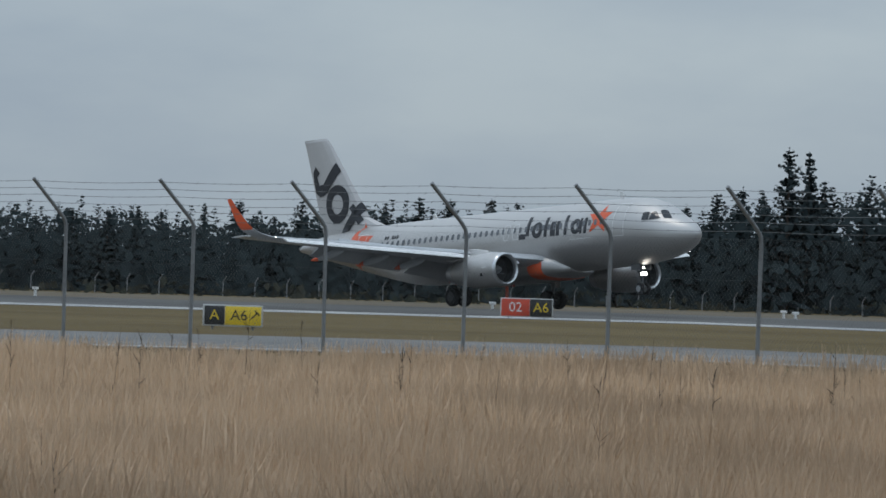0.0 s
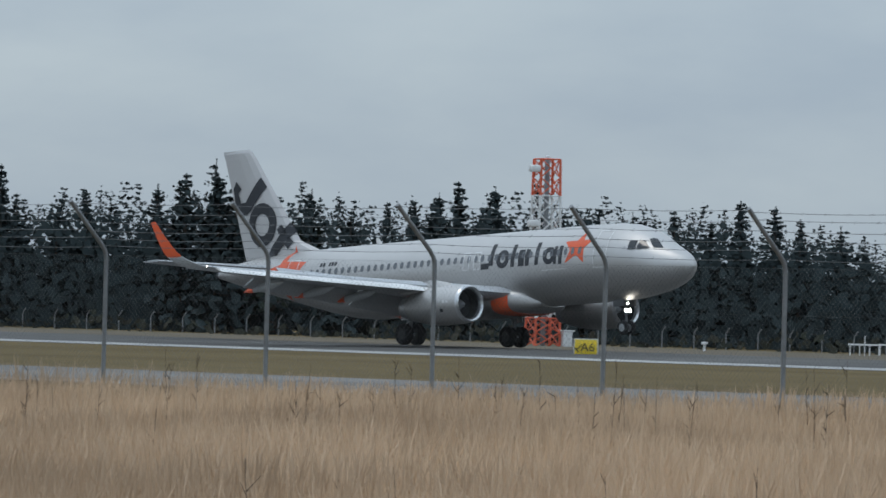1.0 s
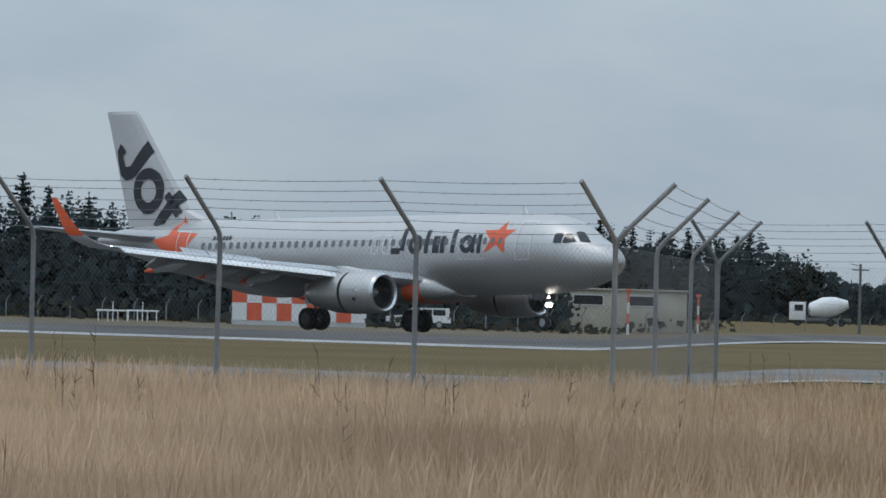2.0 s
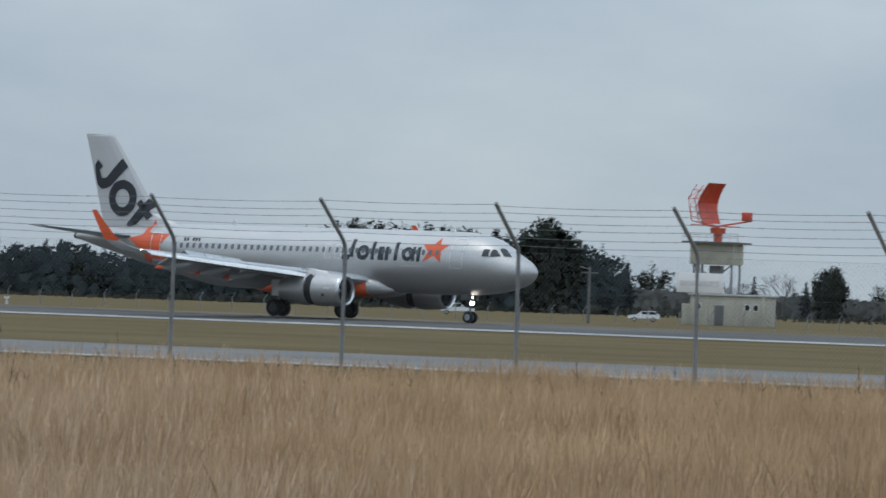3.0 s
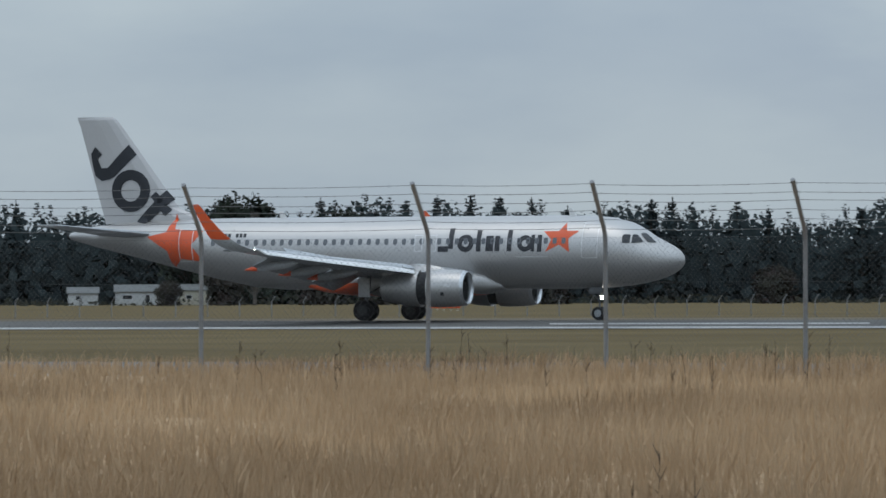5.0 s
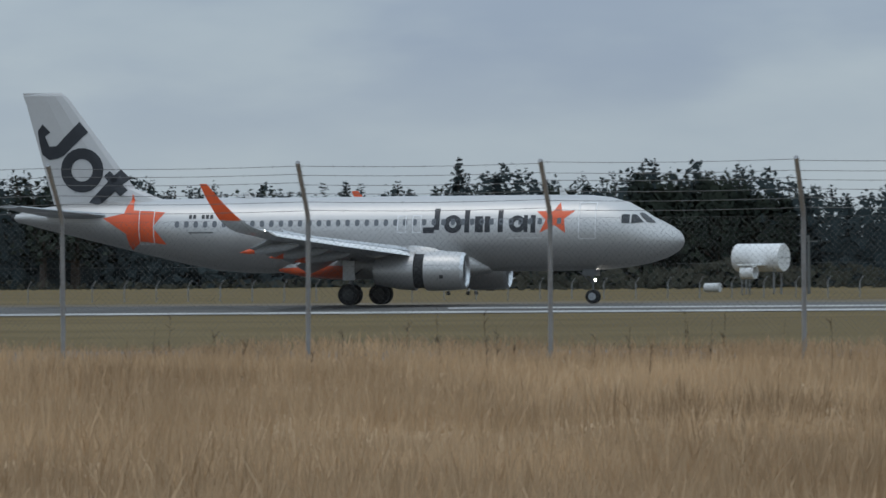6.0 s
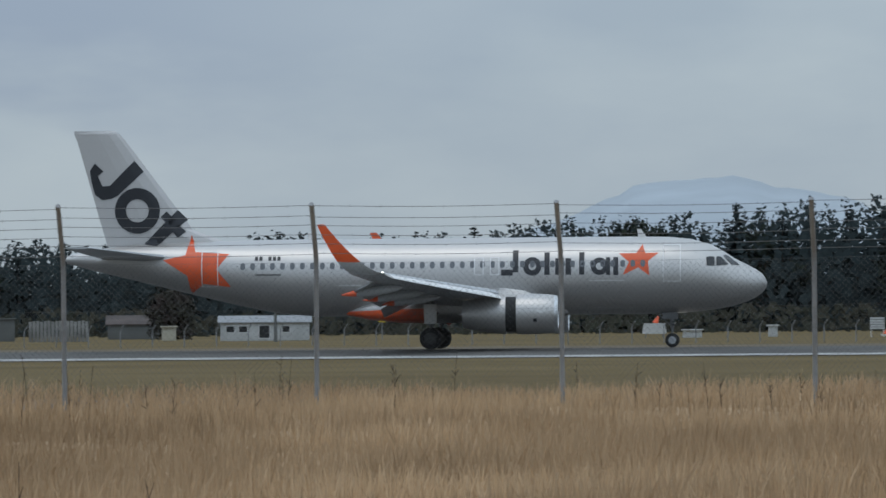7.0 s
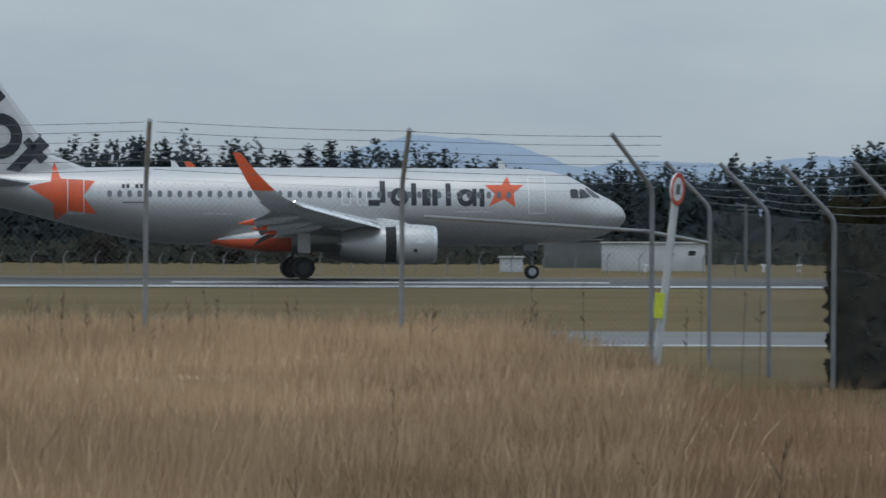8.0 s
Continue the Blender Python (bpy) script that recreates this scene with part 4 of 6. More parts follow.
def broad_data(seed, mat, dense=1.0):
    r = random.Random(seed)
    bm = bmesh.new()
    add_tube(bm, (0, 0, -0.3), (0.1, 0, 3.2), 0.35, 0.26, 8)
    pts = []
    for k in range(13):
        a, e = r.uniform(0, 6.28), r.uniform(0.15, 1.4)
        ln = r.uniform(3.0, 4.9)
        root = Vector((0.1, 0, r.uniform(1.6, 3.2)))
        tip = root + Vector((math.cos(a) * math.cos(e) * ln, math.sin(a) * math.cos(e) * ln, math.sin(e) * ln * 1.25))
        add_tube(bm, root, tip, 0.13, 0.03, 5)
        for j in range(int(75 * dense)):
            q = root.lerp(tip, r.uniform(0.25, 1.02)) + Vector((r.gauss(0, 0.48), r.gauss(0, 0.48), r.gauss(0, 0.42)))
            pts.append((q, r.uniform(0.18, 0.36), r))
    tall = 10 / max(c.z + 0.7 * size for c, size, _ in pts)
    for v in bm.verts:
        v.co.z *= tall
    pts = [(Vector((c.x, c.y, c.z * tall)), size, q) for c, size, q in pts]
    trunk = bpy.data.meshes.new("trunk")
    bm.to_mesh(trunk)
    bm.free()
    trunk.materials.append(M_BARK)
    return trunk, clump_mesh("crown", pts, mat)


def dome_data(seed, mat, low=1.2):
    """A heavy round head of many rounded leaf masses, foliage almost to the ground."""
    r = random.Random(seed)
    bm = bmesh.new()
    add_tube(bm, (0, 0, -0.3), (0.1, 0, 3.0), 0.42, 0.3, 8)
    pts = []
    for k in range(46):
        a, e = r.uniform(0, 6.28), math.asin(r.uniform(-0.25, 1))
        lobe = r.uniform(0.8, 1.5)
        c = Vector((math.cos(a) * math.cos(e) * 3.9, math.sin(a) * math.cos(e) * 3.9, 4.6 + math.sin(e) * (3.9 if e > 0 else 3.2)))
        add_tube(bm, (0.1, 0, r.uniform(1.2, 3)), c, 0.1, 0.03, 4)
        for j in range(75):
            d = Vector((r.gauss(0, 1), r.gauss(0, 1), r.gauss(0, 0.85))).normalized() * lobe * r.uniform(0.55, 1.08)
            pts.append((c + d, r.uniform(0.15, 0.29), r))
    for j in range(700):
        a, q = r.uniform(0, 6.28), 4.2 * math.sqrt(r.random())
        pts.append((Vector((math.cos(a) * q, math.sin(a) * q, r.uniform(low * 0.3, 5))), r.uniform(0.3, 0.5), r))
    for j in range(420):
        d = Vector((r.gauss(0, 1), r.gauss(0, 1), r.gauss(0, 1))).normalized() * 3.7 * r.random() ** 0.4
        if d.z > -3:
            pts.append((Vector((0, 0, 4.6)) + d, r.uniform(0.5, 0.85), r))
    tall = 10 / max(c.z + 0.7 * size for c, size, _ in pts)
    pts = [(Vector((c.x, c.y, c.z * tall)), size, q) for c, size, q in pts]
    trunk = bpy.data.meshes.new("trunk")
    bm.to_mesh(trunk)
    bm.free()
    trunk.materials.append(M_BARK)
    return trunk, clump_mesh("crown", pts, mat)


def bare_data(seed):
    r = random.Random(seed)
    bm = bmesh.new()
    def grow(p, d, ln, rad, depth):
        q = p + d * ln
        add_tube(bm, p, q, rad, rad * 0.6, 4 if depth < 2 else 3)
        if depth < 5:
            for _ in range(3 if depth else 5):
                nd = (d + Vector((r.gauss(0, 0.42), r.gauss(0, 0.42), r.gauss(0.12, 0.25)))).normalized()
                grow(p.lerp(q, r.uniform(0.7, 1)), nd, ln * r.uniform(0.6, 0.82), rad * 0.55, depth + 1)
    grow(Vector((0, 0, -0.3)), Vector((0, 0, 1)), 3.0, 0.22, 0)
    trunk = bpy.data.meshes.new("trunk")
    bm.to_mesh(trunk)
    bm.free()
    trunk.materials.append(M_TWIG)
    return trunk, None


PINES = [pine_data(20 + k) for k in range(7)]
BROADS = [broad_data(50 + k, M_LEAF) for k in range(4)]
DOMES = [dome_data(90 + k, M_LEAF) for k in range(3)]
SHRUBS = [dome_data(95 + k, M_SHRUB, 0.0) for k in range(2)]
BARES = [bare_data(70)]
LABELS = {"pine": "dark green conifer, in the belt beyond the runway or added unseen behind the viewer", "broad": "round-headed evergreen tree, beyond the runway or added unseen behind the viewer", "bare": "bare grey winter tree on the horizon", "dome": "large dark round-headed tree rising over the shelter belt", "shrub": "rounded grey-brown shrub before the dark trees"}


def tree(kind, data, bearing, r, top, wide, turn):
    t = new("tree")
    h = (top + 0.36) / 10.0
    t.matrix_world = Matrix.Translation(at(bearing, r, LOW)) @ Matrix.Rotation(turn, 4, "Z") @ Matrix.Diagonal((h * wide, h * wide, h, 1))
    tagged(t, LABELS[kind], "tree", {"pine": "conifers of the shelter belt", "broad": "evergreen trees of the skyline", "bare": "bare trees of the skyline", "dome": "large trees of the skyline", "shrub": "shrubs before the belt"}[kind])
    for name, me in zip(("trunk", "crown"), data):
        if me:
            o = new(name, me)
            o.parent = t


# height of the skyline over the eye, at 12 km reach in metres, every 0.75 degrees of bearing from 60 to -13.5
SKY_LINE = [122, 124, 124, 118, 122, 138, 144, 140, 136, 172, 215, 205, 232, 230, 212, 227, 226, 214, 213, 189, 139, 142, 138, 136, 138, 145, 150, 140, 52, 82, 65, 70, 120, 130, 120, 110,
            71, 62, 55, 50, 52, 58, 88, 110, 165, 165, 175, 164, 158, 150, 158, 166, 170, 162, 158, 160, 152, 140, 171, 185, 185, 163, 162, 156, 177, 158, 174, 173, 141, 130, 120, 127, 137, 137, 130, 136,
            150, 160, 165, 178, 190, 185, 180, 184, 180, 167, 190, 190, 180, 154, 149, 149, 160, 185, 190, 185, 180, 180, 180]


def skyline(b):
    i = min(len(SKY_LINE) - 2, max(0, (60 - b) / 0.75))
    k = int(i)
    return (SKY_LINE[k] + (SKY_LINE[k + 1] - SKY_LINE[k]) * (i - k)) * (1.12 if -4.2 < b < 12 else 1.0)


def belt_range(b):
    return max(505, 1.52 * centre_range(b)) if b > 41.4 else (1100 if b > 12 else 880)


rng = random.Random(12)
b = 61.5
while b > -14.5:
    r = belt_range(b) + rng.uniform(-20, 45)
    e = skyline(b)
    low = e < 100
    top = 1.67 + e * r / 12000 * (rng.uniform(0.80, 1.07) if not low else rng.uniform(0.7, 1.0))
    open_field = 28.6 < b < 33.2
    if open_field:
        kind = "bare" if rng.random() < 0.35 else "broad"
    else:
        kind = "broad" if rng.random() < (0.45 if 6 < b < 16 or low else 0.4 if b < 0 else 0.08) else "pine"
    data = rng.choice({"pine": PINES, "broad": DOMES if b < 0 else BROADS, "bare": BARES}[kind])
    tree(kind, data, b, r + (250 if open_field else 0), top if not open_field else 1.67 + e * (r + 250) / 12000 * rng.uniform(0.6, 1), rng.uniform(0.95, 1.35) if kind == "pine" else rng.uniform(0.6, 0.9) if b < 0 else rng.uniform(0.9, 1.4), rng.uniform(0, 6.28))
    b -= rng.uniform(0.17, 0.37)
# trees that stand out: kind, bearing, range, skyline height, breadth
KINDS = {"pine": PINES, "broad": DOMES, "bare": BARES, "dome": DOMES, "shrub": SHRUBS}
STAND_OUT = [("pine", 52.74, 560, 252, 0.9), ("pine", 52.57, 575, 246, 0.85), ("pine", 50.59, 560, 278, 0.8), ("pine", 50.77, 570, 266, 0.85),
             ("broad", 34.02, 1050, 150, 0.8), ("broad", 35.6, 1060, 136, 0.75), ("broad", 34.75, 1050, 128, 0.8), ("dome", 31.66, 1150, 80, 0.72), ("bare", 32.05, 1200, 86, 1.0),
             ("bare", 30.2, 1250, 74, 1.5), ("bare", 28.6, 1250, 78, 1.6), ("pine", 32.3, 1150, 56, 1.0), ("pine", 31.86, 1150, 50, 0.9), ("pine", 27.75, 1060, 120, 1.4), ("pine", 27.4, 1040, 135, 1.4),
             ("dome", 22.13, 1060, 181, 0.95), ("dome", 22.52, 1075, 148, 0.85), ("dome", 21.82, 1085, 138, 0.8), ("dome", 21.25, 1085, 156, 0.85),
             ("dome", -1.28, 850, 224, 0.9), ("dome", -0.84, 860, 190, 0.85), ("dome", -2.1, 860, 182, 0.62), ("pine", -2.63, 850, 196, 0.8), ("pine", -2.72, 860, 188, 0.8), ("pine", -3.35, 850, 162, 0.9),
             ("dome", 9.8, 850, 183, 0.75), ("dome", 10.35, 860, 180, 0.75), ("dome", 9.4, 870, 150, 0.8), ("dome", 11.2, 860, 156, 0.8), ("pine", 7.6, 860, 163, 0.8), ("broad", 2.1, 850, 180, 0.8), ("pine", -4.41, 840, 192, 0.9), ("pine", -6.2, 850, 180, 0.9),
             ("shrub", 22.23, 1005, 60, 1.0), ("shrub", 21.42, 1000, 81, 1.05), ("shrub", 20.9, 1005, 63, 1.2), ("shrub", 20.45, 1000, 54, 1.1), ("shrub", 19.5, 1005, 50, 1.2), ("shrub", 17.6, 1005, 48, 1.2), ("shrub", 22.72, 1000, 22, 1.2), ("shrub", -3.3, 800, 36, 1.3), ("shrub", -4.4, 800, 22, 1.3), ("shrub", 6.04, 700, 64, 1.0)]
for n, (kind, bb, r, e, wide) in enumerate(STAND_OUT):
    tree(kind, KINDS[kind][n % len(KINDS[kind])], bb, r, 1.67 + e * r / 12000, wide, bb)


def poplar(bearing, r, top):
    """A bare upright tree: a sheaf of thin rising twigs round one stem."""
    q = random.Random(int(bearing * 10))
    t = thing("tree", Matrix.Translation(at(bearing, r, LOW)), "pale bare columnar tree before dark trees", "tree", "bare trees of the skyline")
    bm = bmesh.new()
    add_tube(bm, (0, 0, -0.3), (0, 0, top * 0.95), 0.3, 0.03, 6)
    for k in range(190):
        z = q.uniform(0.06, 0.85) * top
        a, reach = q.uniform(0, 6.28), q.uniform(0.7, 2.6) * (1.15 - z / top)
        up = min(top - z, q.uniform(2.0, 5.0))
        add_tube(bm, (0, 0, z), (math.cos(a) * reach, math.sin(a) * reach, z + up), 0.05, 0.015, 3)
    part("trunk", bm, M_TWIG, t)


poplar(21.99, 1020, 1.67 + 146 * 1020 / 12000)


def understorey():
    r = random.Random(31)
    pts, distant = [], []
    b = 62.0
    while b > -15:
        d0 = belt_range(b)
        open_field = 28.4 < b < 33.4
        top = skyline(b) * d0 / 12000 * (0.42 if open_field else 0.80 if b > 40 else 0.88 if b > 12 else 0.93)
        top *= 1 + 0.10 * math.sin(b * 9.0 + 2 * math.sin(b * 3.1)) + 0.06 * math.sin(b * 31)
        for k in range(76):
            d = d0 + r.uniform(-14, 60) + (180 if open_field else 0)
            f = r.random() ** 1.05
            z = LOW + (top + 1.9) * f
            (distant if open_field else pts).append((at(b + r.uniform(-0.03, 0.03), d, z), r.uniform(0.36, 0.75) * d0 / 620 * (1.1 - 0.7 * f ** 2), r))
        b -= 0.03
    tagged(new("underwood", clump_mesh("underwood", pts, M_PINE, to_field)), "dense dark undergrowth of the shelter belt", "undergrowth", kind="stuff")
    # these tufts take the paler material that stands in for haze
    tagged(new("far_thicket", clump_mesh("far_thicket", distant, M_HAZED_THICKET, to_field)), "low thickets beyond the open field, greyed to show distance haze", "undergrowth", kind="stuff")
    pts = []
    b = 62.0
    while b > -15:
        d = 1.44 * centre_range(b) if b > 40 else belt_range(b) - 70
        low = min(1, max(0, (15 - b) / 5))
        tall = 0.5 + 0.35 * math.sin(b * 2.1) + 0.4 + 1.9 * low + 0.3 * math.sin(b * 7.3)
        for k in range(3 + int(9 * low)):
            pts.append((at(b + r.uniform(-0.05, 0.05), d + r.uniform(-12, 40), LOW + tall * r.random()), r.uniform(0.18, 0.5) * (1 if b > 40 else 1.4), r))
        b -= 0.03
    tagged(new("scrub", clump_mesh("scrub", pts, M_SCRUB, to_field)), "low grey-green scrub and rough grass along the far boundary", "scrub", kind="stuff")


understorey()


def conifer_belt():
    """The hundreds of conifers behind the front rank, past counting."""
    r = random.Random(88)
    cos, tris, ways = [], [], []
    base = 0
    src = []
    for _, crown in PINES:
        co = np.zeros(len(crown.vertices) * 3)
        crown.vertices.foreach_get("co", co)
        src.append(co.reshape(-1, 4, 3)[::4])
    b = 61.8
    while b > -14.8:
        step = r.uniform(0.09, 0.21)
        b -= step
        if 28.4 < b < 33.4:
            continue
        d = belt_range(b) + r.uniform(5, 70)
        h = (1.67 + 0.36 + skyline(b) * d / 12000 * r.uniform(0.84, 1.05)) / 10
        a = r.uniform(0, 6.28)
        q = src[r.randrange(len(src))].reshape(-1, 3)
        w = h * r.uniform(0.95, 1.4)
        c, n = math.cos(a), math.sin(a)
        p = at(b, d, LOW)
        cos.append(np.stack([p.x + w * (q[:, 0] * c - q[:, 1] * n), p.y + w * (q[:, 0] * n + q[:, 1] * c), p.z + h * q[:, 2]], 1))
        o = q[:, :2] / (np.linalg.norm(q[:, :2], axis=1, keepdims=True) + 1e-6) * 0.85
        ways.append(np.stack([o[:, 0] * c - o[:, 1] * n, o[:, 0] * n + o[:, 1] * c, np.full(len(q), 0.5)], 1))
        k = base + 4 * np.arange(len(q) // 4)[:, None]
        tris.append(np.concatenate([k + np.array([[0, 1, 2]]), k + np.array([[0, 2, 3]])]))
        base += len(q)
    v, f = np.concatenate(cos), np.concatenate(tris)
    me = bpy.data.meshes.new("conifer_belt")
    me.vertices.add(len(v))
    me.vertices.foreach_set("co", v.reshape(-1))
    me.loops.add(f.size)
    me.loops.foreach_set("vertex_index", f.reshape(-1).astype(np.int32))
    me.polygons.add(len(f))
    me.polygons.foreach_set("loop_start", (np.arange(len(f)) * 3).astype(np.int32))
    me.update(calc_edges=True)
    me.polygons.foreach_set("use_smooth", [True] * len(f))
    me.normals_split_custom_set_from_vertices(np.concatenate(ways).tolist())
    me.materials.append(M_PINE)
    tagged(new("conifer_belt", me), "dense ranks of dark conifers behind the front trees", "trees", kind="stuff")


conifer_belt()
# unseen trees added on the land side, behind the viewer, to darken hull reflections
rng = random.Random(40)
for k in range(22):
    bb = 92 + k * 8.0 + rng.uniform(-1, 1)
    tree("pine" if k % 3 else "broad", rng.choice(PINES if k % 3 else BROADS), bb, rng.uniform(60, 85), rng.uniform(9, 13), rng.uniform(1.1, 1.5), rng.uniform(0, 6))


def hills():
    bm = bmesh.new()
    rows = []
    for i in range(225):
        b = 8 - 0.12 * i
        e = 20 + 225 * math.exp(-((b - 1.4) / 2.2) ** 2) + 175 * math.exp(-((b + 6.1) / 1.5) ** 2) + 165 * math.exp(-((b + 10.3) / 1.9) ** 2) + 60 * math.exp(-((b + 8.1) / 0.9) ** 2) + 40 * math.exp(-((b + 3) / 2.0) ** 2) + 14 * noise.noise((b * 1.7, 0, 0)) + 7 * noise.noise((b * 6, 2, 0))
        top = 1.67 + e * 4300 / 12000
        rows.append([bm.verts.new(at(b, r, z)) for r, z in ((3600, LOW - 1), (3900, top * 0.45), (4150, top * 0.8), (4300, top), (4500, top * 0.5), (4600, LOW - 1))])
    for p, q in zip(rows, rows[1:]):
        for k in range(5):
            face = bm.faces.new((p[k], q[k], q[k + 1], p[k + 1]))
            # the nearer range has less haze mixed into its colour
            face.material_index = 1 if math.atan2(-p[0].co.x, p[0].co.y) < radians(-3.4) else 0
    backdrop = finish(bm, "hills_backdrop", M_HAZED_HILL)
    backdrop.data.materials.append(M_HAZED_RANGE)
    tagged(backdrop, "hills on the horizon, pale blue haze painted into their colour", "hills", kind="structure")


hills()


# ---- airfield things beyond the turf ----
def facing(bearing, r, z=LOW, turn=0.0):
    """A pose on the ground whose -y side looks back along the bearing; x runs to the right."""
    return Matrix.Translation(at(bearing, r, z)) @ Matrix.Rotation(radians(bearing + turn), 4, "Z")


def flat_topped_tree(bearing, r):
    """A tall open tree: bare leaning limbs that carry separate flat heads of needles."""
    q = random.Random(5)
    t = thing("tree", facing(bearing, r), "tall open flat-topped conifer standing over the belt", "tree", "large trees of the skyline")
    heads = [(1.0, 17.6, 2.3, 1.1), (-0.4, 16.2, 1.6, 0.9), (2.2, 16.3, 1.5, 0.8), (-2.6, 14.2, 1.3, 1.3), (-1.9, 13.2, 1.2, 0.8), (5.6, 14.0, 1.7, 1.4), (6.2, 12.4, 1.5, 1.0), (4.2, 12.6, 1.2, 0.8), (0.8, 13.4, 1.0, 0.6)]
    bm = bmesh.new()
    add_tube(bm, (0.4, 0, -0.3), (0.6, 0, 11.0), 0.45, 0.3, 8)
    pts = []
    for x, z, w, h in heads:
        y = q.uniform(-1.2, 1.2)
        add_tube(bm, (0.6, 0, min(z - 2, 10.8)), (x, y, z), 0.24, 0.1, 6)
        for k in range(int(190 * w)):
            d = Vector((q.gauss(0, 1), q.gauss(0, 1), q.gauss(0, 1))).normalized() * q.random() ** 0.4
            pts.append((Vector((x + d.x * w, y + d.y * w, z + d.z * h)), q.uniform(0.14, 0.34), q))
    part("trunk", bm, M_BARK, t)
    part_data = clump_mesh("crown", pts, M_PINE)
    o = new("crown", part_data)
    o.parent = t


flat_topped_tree(27.2, 1040)


def taxi_sign(bearing, r, w, h, panels, label):
    """panels: share of the width, face material, words, letter material."""
    s = thing("taxiway_sign", facing(bearing, r), label, "sign", "airfield signs")
    part("housing", box((-w / 2 - 0.05, 0.0, 0.12), (w / 2 + 0.05, 0.22, 0.22 + h), 0.02), M_SHED, s, "pale sign housing")
    for dx in (-w * 0.35, w * 0.35):
        part("foot", tube((dx, 0.1, 0), (dx, 0.1, 0.14), 0.04), M_GALV, s)
    x = -w / 2
    for share, mat, words, ink in panels:
        pw = w * share
        p = part("panel", box((x + 0.01, -0.02, 0.17), (x + pw - 0.01, 0.0, 0.17 + h), 0.005), mat, s)
        text_mesh(words, h * 0.78, ink, p, Matrix.Translation((x + pw / 2, -0.026, 0.17 + h * 0.5)) @ pose(0, 0, 0, 90, 0, 0))
        if words.endswith(" "):
            arrow(p, x + (pw * 0.8 if words[0] != " " else pw * 0.2), 0.17 + h / 2, h * 0.5, 45 if words[0] != " " else 225, ink)
        x += pw


def arrow(parent, x, z, size, angle, ink):
    bm = bmesh.new()
    a = radians(angle)
    d, n = Vector((math.cos(a), 0, math.sin(a))), Vector((-math.sin(a), 0, math.cos(a)))
    c = Vector((x, -0.027, z))
    for pts in ([(-0.5, 0.07), (0.5, 0.07), (0.5, -0.07), (-0.5, -0.07)], [(0.52, 0.08), (0.52, -0.4), (0.38, -0.4), (0.38, 0.08)], [(0.52, -0.08), (0.52, 0.4), (0.38, 0.4), (0.38, -0.08)]):
        lower = [c + d * u * size + n * w * size for u, w in pts]
        loft(bm, [lower, [p + Vector((0, -0.003, 0)) for p in lower]])
    part("arrow", bm, ink, parent, "painted arrow")


taxi_sign(57.40, 239, 2.02, 0.66, [(0.36, M_BLACK, "A", M_YELLOW), (0.64, M_YELLOW, "A6  ", M_BLACK)], "black and yellow taxiway sign on short legs in the turf")
taxi_sign(54.92, 362, 2.72, 0.92, [(0.56, M_RED, "02", M_WHITE), (0.44, M_BLACK, "A6", M_YELLOW)], "red and black runway holding sign on short legs")
taxi_sign(47.60, 347, 1.16, 0.80, [(1.0, M_YELLOW, "  A6 ", M_BLACK)], "yellow taxiway exit sign with white end on short legs")


def lattice_mast():
    m = thing("lattice_mast", facing(47.97, 482, turn=22), "red and white banded lattice mast with white aerials", "mast")
    w0, w1, top = 0.95, 0.72, 13.3
    bands = [(0, 2.0, M_MASTRED), (2.0, 5.0, M_WHITE), (5.0, 8.0, M_MASTRED), (8.0, 10.7, M_WHITE), (10.7, top, M_MASTRED)]
    hw = lambda z: w0 + (w1 - w0) * z / top
    cs = lambda z: [Vector((sx * hw(z), sy * hw(z), z)) for sx, sy in ((-1, -1), (1, -1), (1, 1), (-1, 1))]
    for z0, z1, mat in bands:
        sec = None
        lo, hi, mid = cs(z0), cs(z1), cs((z0 + z1) / 2)
        for i in range(4):
            j = (i + 1) % 4
            leg_ = part("corner_leg", tube(lo[i], hi[i], 0.095, seg=6), mat, m)
            for p, q in ((lo[i], mid[j]), (lo[j], mid[i]), (mid[i], hi[j]), (mid[j], hi[i])):
                part("brace", tube(p, q, 0.05, seg=5), mat, m)
            part("ring_bar", tube(hi[i], hi[j], 0.055, seg=5), mat, m)
    part("cable_ladder", box((-0.18, -0.1, 0), (0.18, 0.0, top), 0.01), M_GALV, m, "grey cable ladder")
    for z in (3.4, 8.7, 12.6):
        part("aerial_drum", box((-1.55, -0.9, z - 0.25), (-0.8, -0.3, z + 0.25), 0.1), M_WHITE, m, "white boxed aerial")
    part("side_arm", add_tube(tube((-0.9, -0.9, 5.35), (-2.6, -0.9, 5.35), 0.05), (-0.9, -0.9, 5.65), (-2.6, -0.9, 5.65), 0.05), M_WHITE, m, "white ladder arm")
    part("whip_aerial", tube((-2.6, -0.9, 5.3), (-2.6, -0.9, 7.9), 0.07), M_WHITE, m, "white whip aerial")
    part("top_lamp", revolve([(0, 0.02), (0.1, 0.14), (0.25, 0.12), (0.3, 0.02)], (0, 0, 0), seg=10), M_WHITE, m).matrix_basis = Matrix.Translation((0, 0, top)) @ pose(0, 0, 0, 0, -90, 0)
    cab = part("base_cabinet", box((1.05, -1.4, 0), (1.75, -0.8, 1.1), 0.04), M_WHITE, m, "white cabinet")
    part("cabinet_lid", box((0.9, -1.5, 1.1), (1.9, -0.7, 1.2), 0.02), M_WHITE, cab)


lattice_mast()


